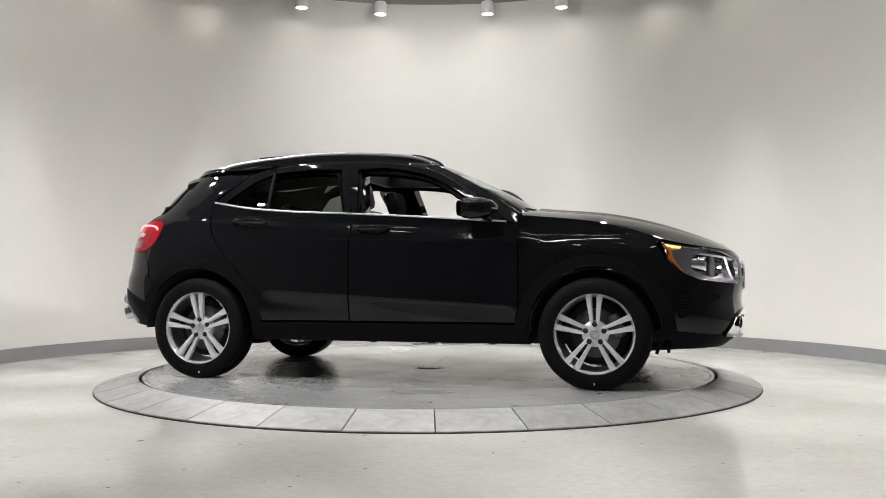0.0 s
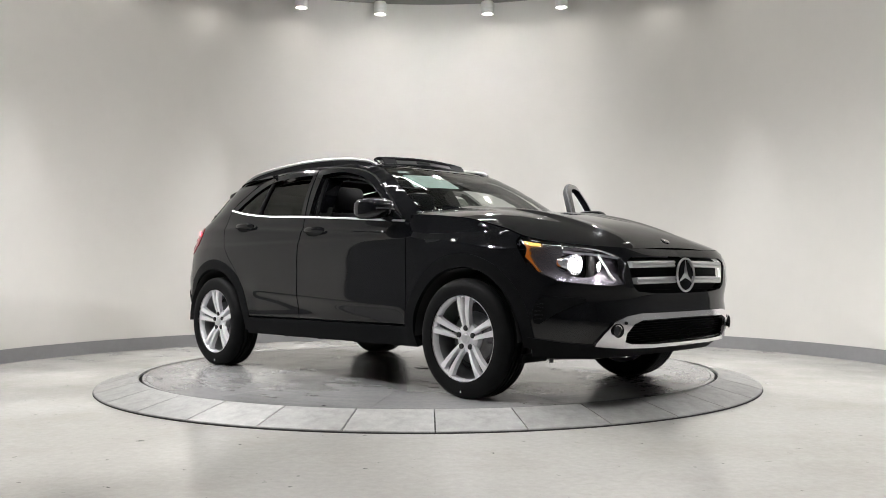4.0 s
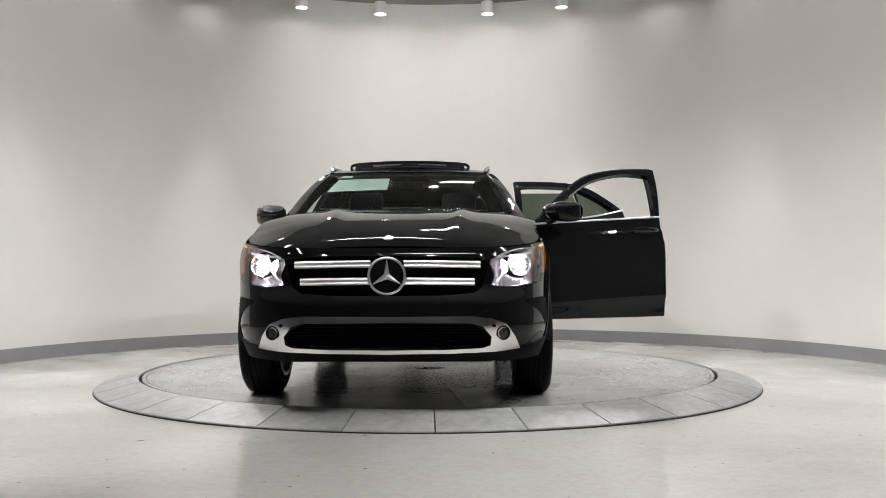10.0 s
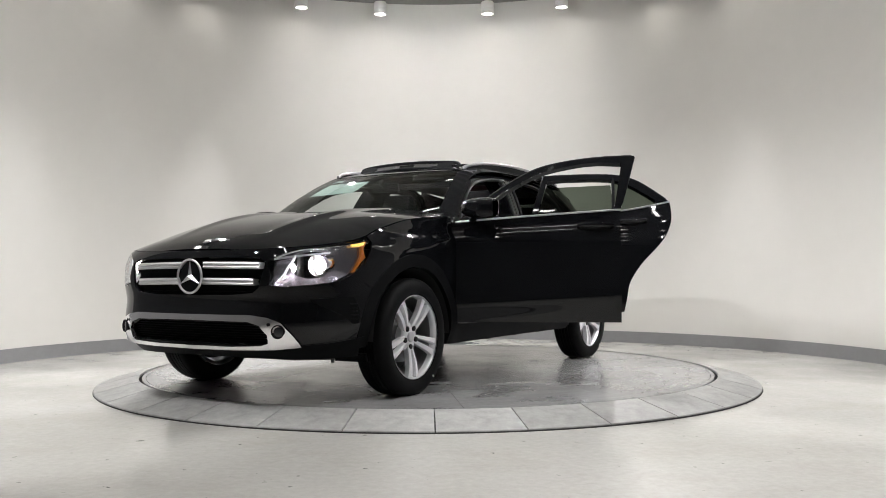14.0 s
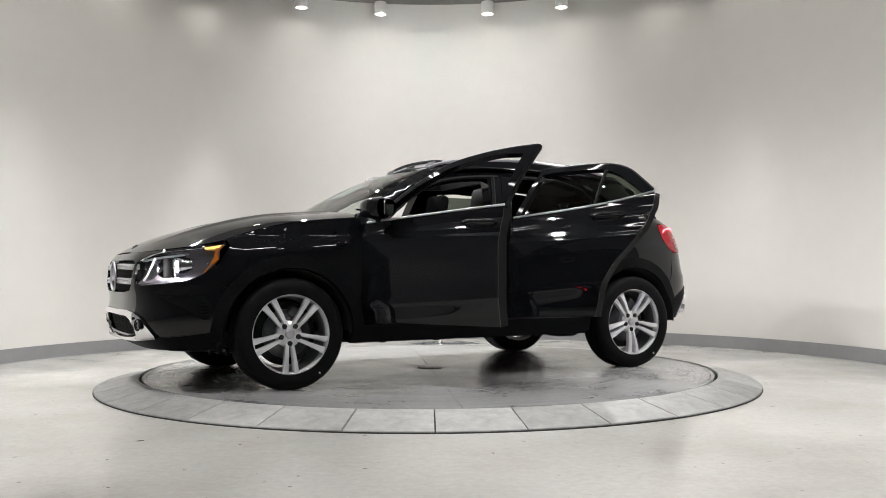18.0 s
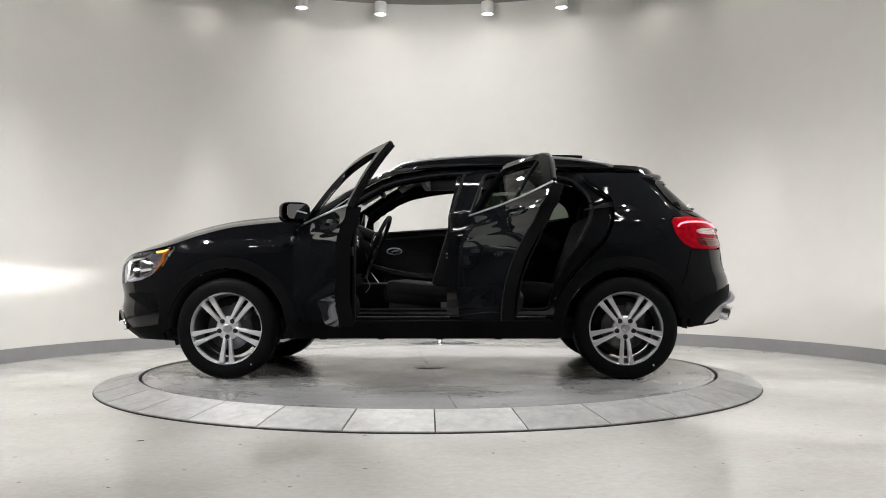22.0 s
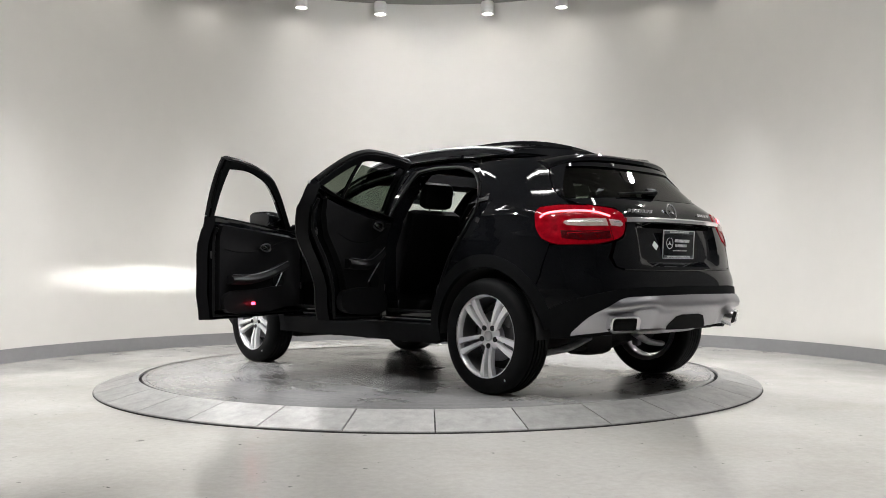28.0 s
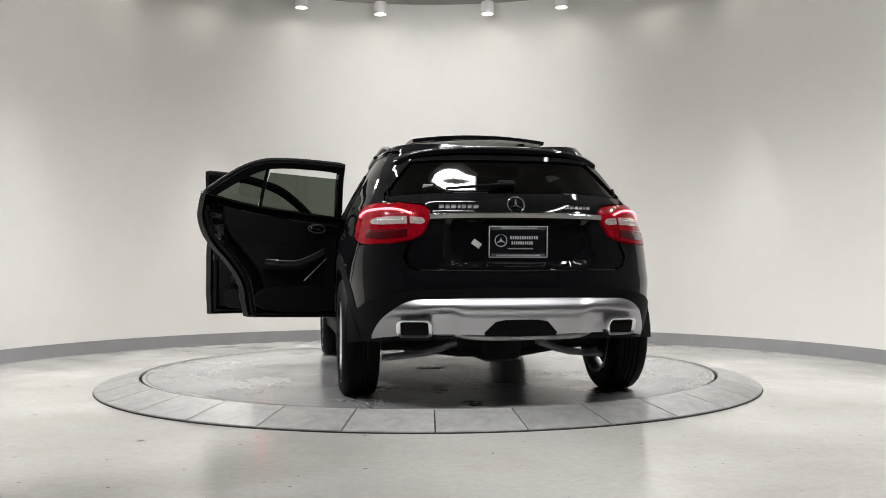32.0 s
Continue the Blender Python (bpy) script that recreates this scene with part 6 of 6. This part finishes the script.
# ---- dashboard, wheel, console
def dash_mesh():
    v, f = [], []
    prof = [(0.98, 1.045), (0.80, 1.06), (0.62, 1.045), (0.50, 1.01), (0.455, 0.95), (0.47, 0.85), (0.53, 0.74), (0.62, 0.66), (0.95, 0.62)]
    n = 20
    for i in range(n + 1):
        y = -0.74 + 1.48 * i / n
        cowlz = 0.035 * math.exp(-((y - 0.37) / 0.16) ** 2)
        bow = -0.05 * (y / 0.74) ** 2
        for x, z in prof:
            v.append((x - bow * (1 if x < 0.9 else 0), y, z + (cowlz if 0.4 < x < 0.7 and z > 0.9 else 0)))
    k = len(prof)
    for i in range(n):
        for j in range(k - 1):
            f.append((i * k + j, (i + 1) * k + j, (i + 1) * k + j + 1, i * k + j + 1))
    return v, f


dash = piece("dashboard", *dash_mesh(), M_CABIN, car, label="black dashboard with round chrome vents")
for y in (-0.62, -0.14, 0.0, 0.14, 0.62):
    x_ = 0.452 + 0.05 * (y / 0.74) ** 2
    piece("vent_ring", *moved(torus(0.04, 0.006, 28, 8), pose(x_, y, 0.93)), M_CHROME, dash, label="chrome vent ring")
    piece("vent_cross", *moved(merge(bar_box((0.01, 0.07, 0.008), (0, 0, 0)), bar_box((0.01, 0.008, 0.07), (0, 0, 0))), pose(x_ + 0.004, y, 0.93)), M_SATIN, dash)
piece("screen", *bar_box((0.015, 0.2, 0.12), (0.52, 0.0, 1.105), (0, -14, 0), 0.006), M_SCREEN, dash, label="dark display on the dashboard")
piece("trim_panel", *bar_box((0.02, 0.5, 0.06), (0.47, -0.4, 0.93), (0, 0, 4), 0.008), M_PLASTIC, dash)
sw = new("steering_wheel")
sw.parent = car
sw.matrix_basis = pose(0.36, 0.37, 0.955, 0, -24, 0)
tagged(sw, "black steering wheel with silver spokes")
piece("rim", *torus(0.182, 0.0155, 48, 12), M_SEAT, sw)
piece("hub", *bar_box((0.06, 0.16, 0.12), (0.02, 0, 0), (0, 0, 0), 0.035), M_CABIN, sw)
for a in (0, 180, 270):
    c, s_ = math.cos(radians(a)), math.sin(radians(a))
    piece("spoke", *bar_box((0.02, 0.11 if s_ == 0 else 0.05, 0.04 if s_ == 0 else 0.11), (0.014, 0.12 * c, 0.12 * s_), (0, 0, 0), 0.008), M_SATIN, sw, label="silver wheel spoke")
piece("column", *tube([(0.04, 0, 0), (0.24, 0, 0.0)], 0.045, 12), M_CABIN, sw)
con = piece("centre_console", *bar_box((0.95, 0.24, 0.24), (0.14, 0, 0.52), (0, 0, 0), 0.04), M_CABIN, car, label="black centre console")
piece("armrest_box", *bar_box((0.32, 0.2, 0.12), (-0.22, 0, 0.69), (0, 0, 0), 0.04), M_SEAT, con)
piece("control_panel", *bar_box((0.04, 0.2, 0.18), (0.5, 0, 0.76), (0, -18, 0), 0.01), M_PLASTIC, con)
for k in range(5):
    piece("button", *bar_box((0.012, 0.03, 0.012), (0.478, -0.07 + 0.035 * k, 0.80), (0, -18, 0), 0.002), M_SATIN, con)
piece("hanging_cable", *tube(spline([(0.47, 0.30, 0.86), (0.45, 0.31, 0.76), (0.46, 0.32, 0.68), (0.44, 0.30, 0.62), (0.47, 0.31, 0.57)], 6), 0.004, 6), M_INK, dash, label="thin hanging cable")
rv = piece("interior_mirror", *bar_box((0.03, 0.24, 0.065), (0.38, 0.0, 1.335), (0, 12, 0), 0.014), M_PLASTIC, car, label="black interior mirror on the windscreen")
piece("mirror_stem", *tube([(0.385, 0, 1.345), (0.44, 0, 1.375)], 0.02, 8), M_PLASTIC, rv)
for s in (1, -1):
    vis = bar_box((0.13, 0.36, 0.018), (0.22, s * 0.34, 1.415), (0, 28, 0), 0.008)
    piece("sun_visor", *vis, M_CABIN, car)

# ---- papers on the windscreen
def on_screen(off):
    return lambda y, z: (screen_x(y, z) + off * 0.5, y, z + off * 0.85)


sheet = piece("window_sheet", *patch([(-0.55, 1.292), (-0.13, 1.306), (-0.125, 1.405), (-0.49, 1.395)], on_screen(-0.016), 0.05, flange=0, inward=(0, 0, 1)), M_SHEET, car, label="pale printed price sheet inside the windscreen")
for k in range(6):
    y0, y1 = (-0.46 + 0.003 * k, -0.27) if k % 2 else (-0.22, -0.10)
    z = 1.325 + 0.011 * k
    piece("print", *patch([(y0, z), (y1, z), (y1, z + 0.003), (y0, z + 0.003)], on_screen(-0.012), 0.06, flange=0, inward=(0, 0, 1)), M_INKPAPER, sheet)
piece("window_tag", *patch([(-0.50, 1.408), (-0.40, 1.41), (-0.395, 1.43), (-0.47, 1.428)], on_screen(-0.014), 0.05, flange=0, inward=(0, 0, 1)), M_SHEET, car, label="small white tag inside the windscreen")

# ---- front wipers
for y0, y1 in ((0.6, -0.02), (0.02, -0.58)):
    p = [(screen_x(y0 + (y1 - y0) * t, 1.105 + 0.03 * t) + 0.018, y0 + (y1 - y0) * t, 1.105 + 0.03 * t) for t in np.linspace(0, 1, 8)]
    piece("front_wiper", *tube(p, 0.007, 6), M_PLASTIC, car, label="black windscreen wiper")
piece("cowl_panel", *patch([(0.80 * 0.99, 1.04), (0.80, 1.075), (-0.80, 1.075), (-0.80 * 0.99, 1.04)], lambda y, z: (screen_x(min(0.70, abs(y)), 1.08) + 0.06 - (z - 1.04) * 2, y, z + 0.02), 0.06, flange=0.01, inward=(0, 0, 0)), M_PLASTIC, car)

# ---- wheels: hub, bolts, brakes
cap_me = mesh_of("hub_cap", *merge(lathe([(0.0, 0.083), (0.022, 0.083), (0.029, 0.079), (0.031, 0.068)][::-1], 28, "y")), M_SATIN)
bolts = []
for k in range(5):
    a = radians(72 * k)
    bolts.append(moved(lathe([(0.0, 0.06), (0.0125, 0.06), (0.0155, 0.058), (0.0165, 0.05)][::-1], 12, "y"), pose(0.058 * math.sin(a), 0.019, 0.058 * math.cos(a))))
bolt_me = mesh_of("wheel_bolt", *bolts[0], M_DARK)
disc_me = mesh_of("brake_disc", *lathe([(0.07, 0.03), (0.075, 0.015), (0.15, 0.012), (0.152, -0.01), (0.07, -0.012)][::-1], 48, "y"), M_STEEL)
# dark disc added behind the brake, keeps light out of the rim
backing_me = mesh_of("dust_shield", *lathe([(0.0, -0.03), (0.195, -0.028), (0.198, -0.034), (0.0, -0.036)][::-1], 40, "y"), M_DARK)
cal = bar_box((0.07, 0.07, 0.15), (0.135, -0.005, 0.0), (0, 0, 0), 0.02)
cal_me = mesh_of("caliper", *cal, M_CALIPER)
valve_me = mesh_of("balance_mark", *bar_box((0.008, 0.003, 0.012), (0.0, 0.117, -0.30), (0, 0, 0), 0), M_PAPER)
for wh in [o for o in car.children if o.name.startswith("wheel") and o.data is None]:
    for nm, me in (("hub_cap", cap_me), ("dust_shield", backing_me), ("brake_disc", disc_me), ("caliper", cal_me), ("balance_mark", valve_me)):
        ob = new(nm, me)
        ob.parent = wh
        if nm == "caliper":
            ob.matrix_basis = pose(0, 0, 0, 0, 200, 0)
    for k in range(5):
        ob = new("wheel_bolt", bolt_me)
        ob.parent = wh
        ob.matrix_basis = pose(0, 0, 0, 0, 72 * k, 0)

# ---- below
for s in (1, -1):
    piece("control_arm", *flip(tube(spline([(-1.60, 0.24, 0.315), (-1.57, 0.42, 0.255), (-1.5, 0.66, 0.225)], 5), 0.034, 10, 0.6), s), M_CAST, car, label="grey steel rear control arm")
    piece("arm_bolt", *flip(bar_box((0.05, 0.05, 0.05), (-1.42, 0.5, 0.24), (0, 0, 0), 0.012), s), M_STEEL, car)
    piece("drive_shaft", *flip(tube([(1.35, 0.1, 0.30), (1.35, 0.66, 0.33)], 0.022, 8), s), M_DARK, car)
    piece("tow_flap", *flip(tube([(1.78, 0.62, 0.26), (1.78, 0.62, 0.215)], 0.012, 6), s), M_DARK, car)
    piece("air_guide", *flip(bar_box((0.02, 0.22, 0.05), (1.72, 0.7, 0.245), (0, 15, 0), 0.004), s), M_PLASTIC, car)
    for k in range(4):
        piece("jack_pad", *flip(bar_box((0.05, 0.03, 0.02), (-0.5 + 0.4 * k, 0.80, 0.27), (0, 0, 0), 0.008), s), M_PLASTIC, car)
piece("axle_beam", *tube([(-1.4, -0.6, 0.30), (-1.42, -0.2, 0.24), (-1.42, 0.2, 0.24), (-1.4, 0.6, 0.30)], 0.035, 10, 0.8), M_DARK, car)
piece("differential", *bar_box((0.26, 0.28, 0.18), (-1.35, -0.05, 0.27), (0, 0, 0), 0.06), M_DARK, car)
piece("muffler", *bar_box((0.28, 0.9, 0.16), (-1.82, 0, 0.44), (0, 0, 0), 0.06), M_STEELDARK, car, label="grey steel exhaust muffler")
piece("exhaust_pipe", *tube(spline([(-1.90, -0.46, 0.40), (-1.94, -0.36, 0.372), (-1.95, -0.1, 0.366), (-1.95, 0.2, 0.37), (-1.92, 0.34, 0.40)], 5), 0.02, 10), M_CAST, car, label="grey steel exhaust cross pipe")
piece("engine_tray", *bar_box((0.8, 1.1, 0.06), (1.62, 0, 0.245), (0, -4, 0), 0.02), M_DARK, car)


# ------------------------------------------------------------------ turning
def motions():
    # small corrections of the turn, fitted to the car's place in the camera's view
    turn_fit = lerp_table([(0, -0.7), (4, 0.05), (8, 0.36), (12, 0.0), (16, 0.7), (20, 0.75), (24, -0.2), (28, 0.15), (32, -1.15)])
    spin = [(float(k), -14.761 - 7.6246 * k + turn_fit(k)) for k in range(33)]
    walk(disc, [(t, pose(0, 0, DISC_Z, 0, 0, a)) for t, a in spin])
    walk(car, [(t, pose(0, 0, DISC_Z, 0, 0, a) @ pose(-0.0063, -0.1430, 0)) for t, a in spin])


motions()
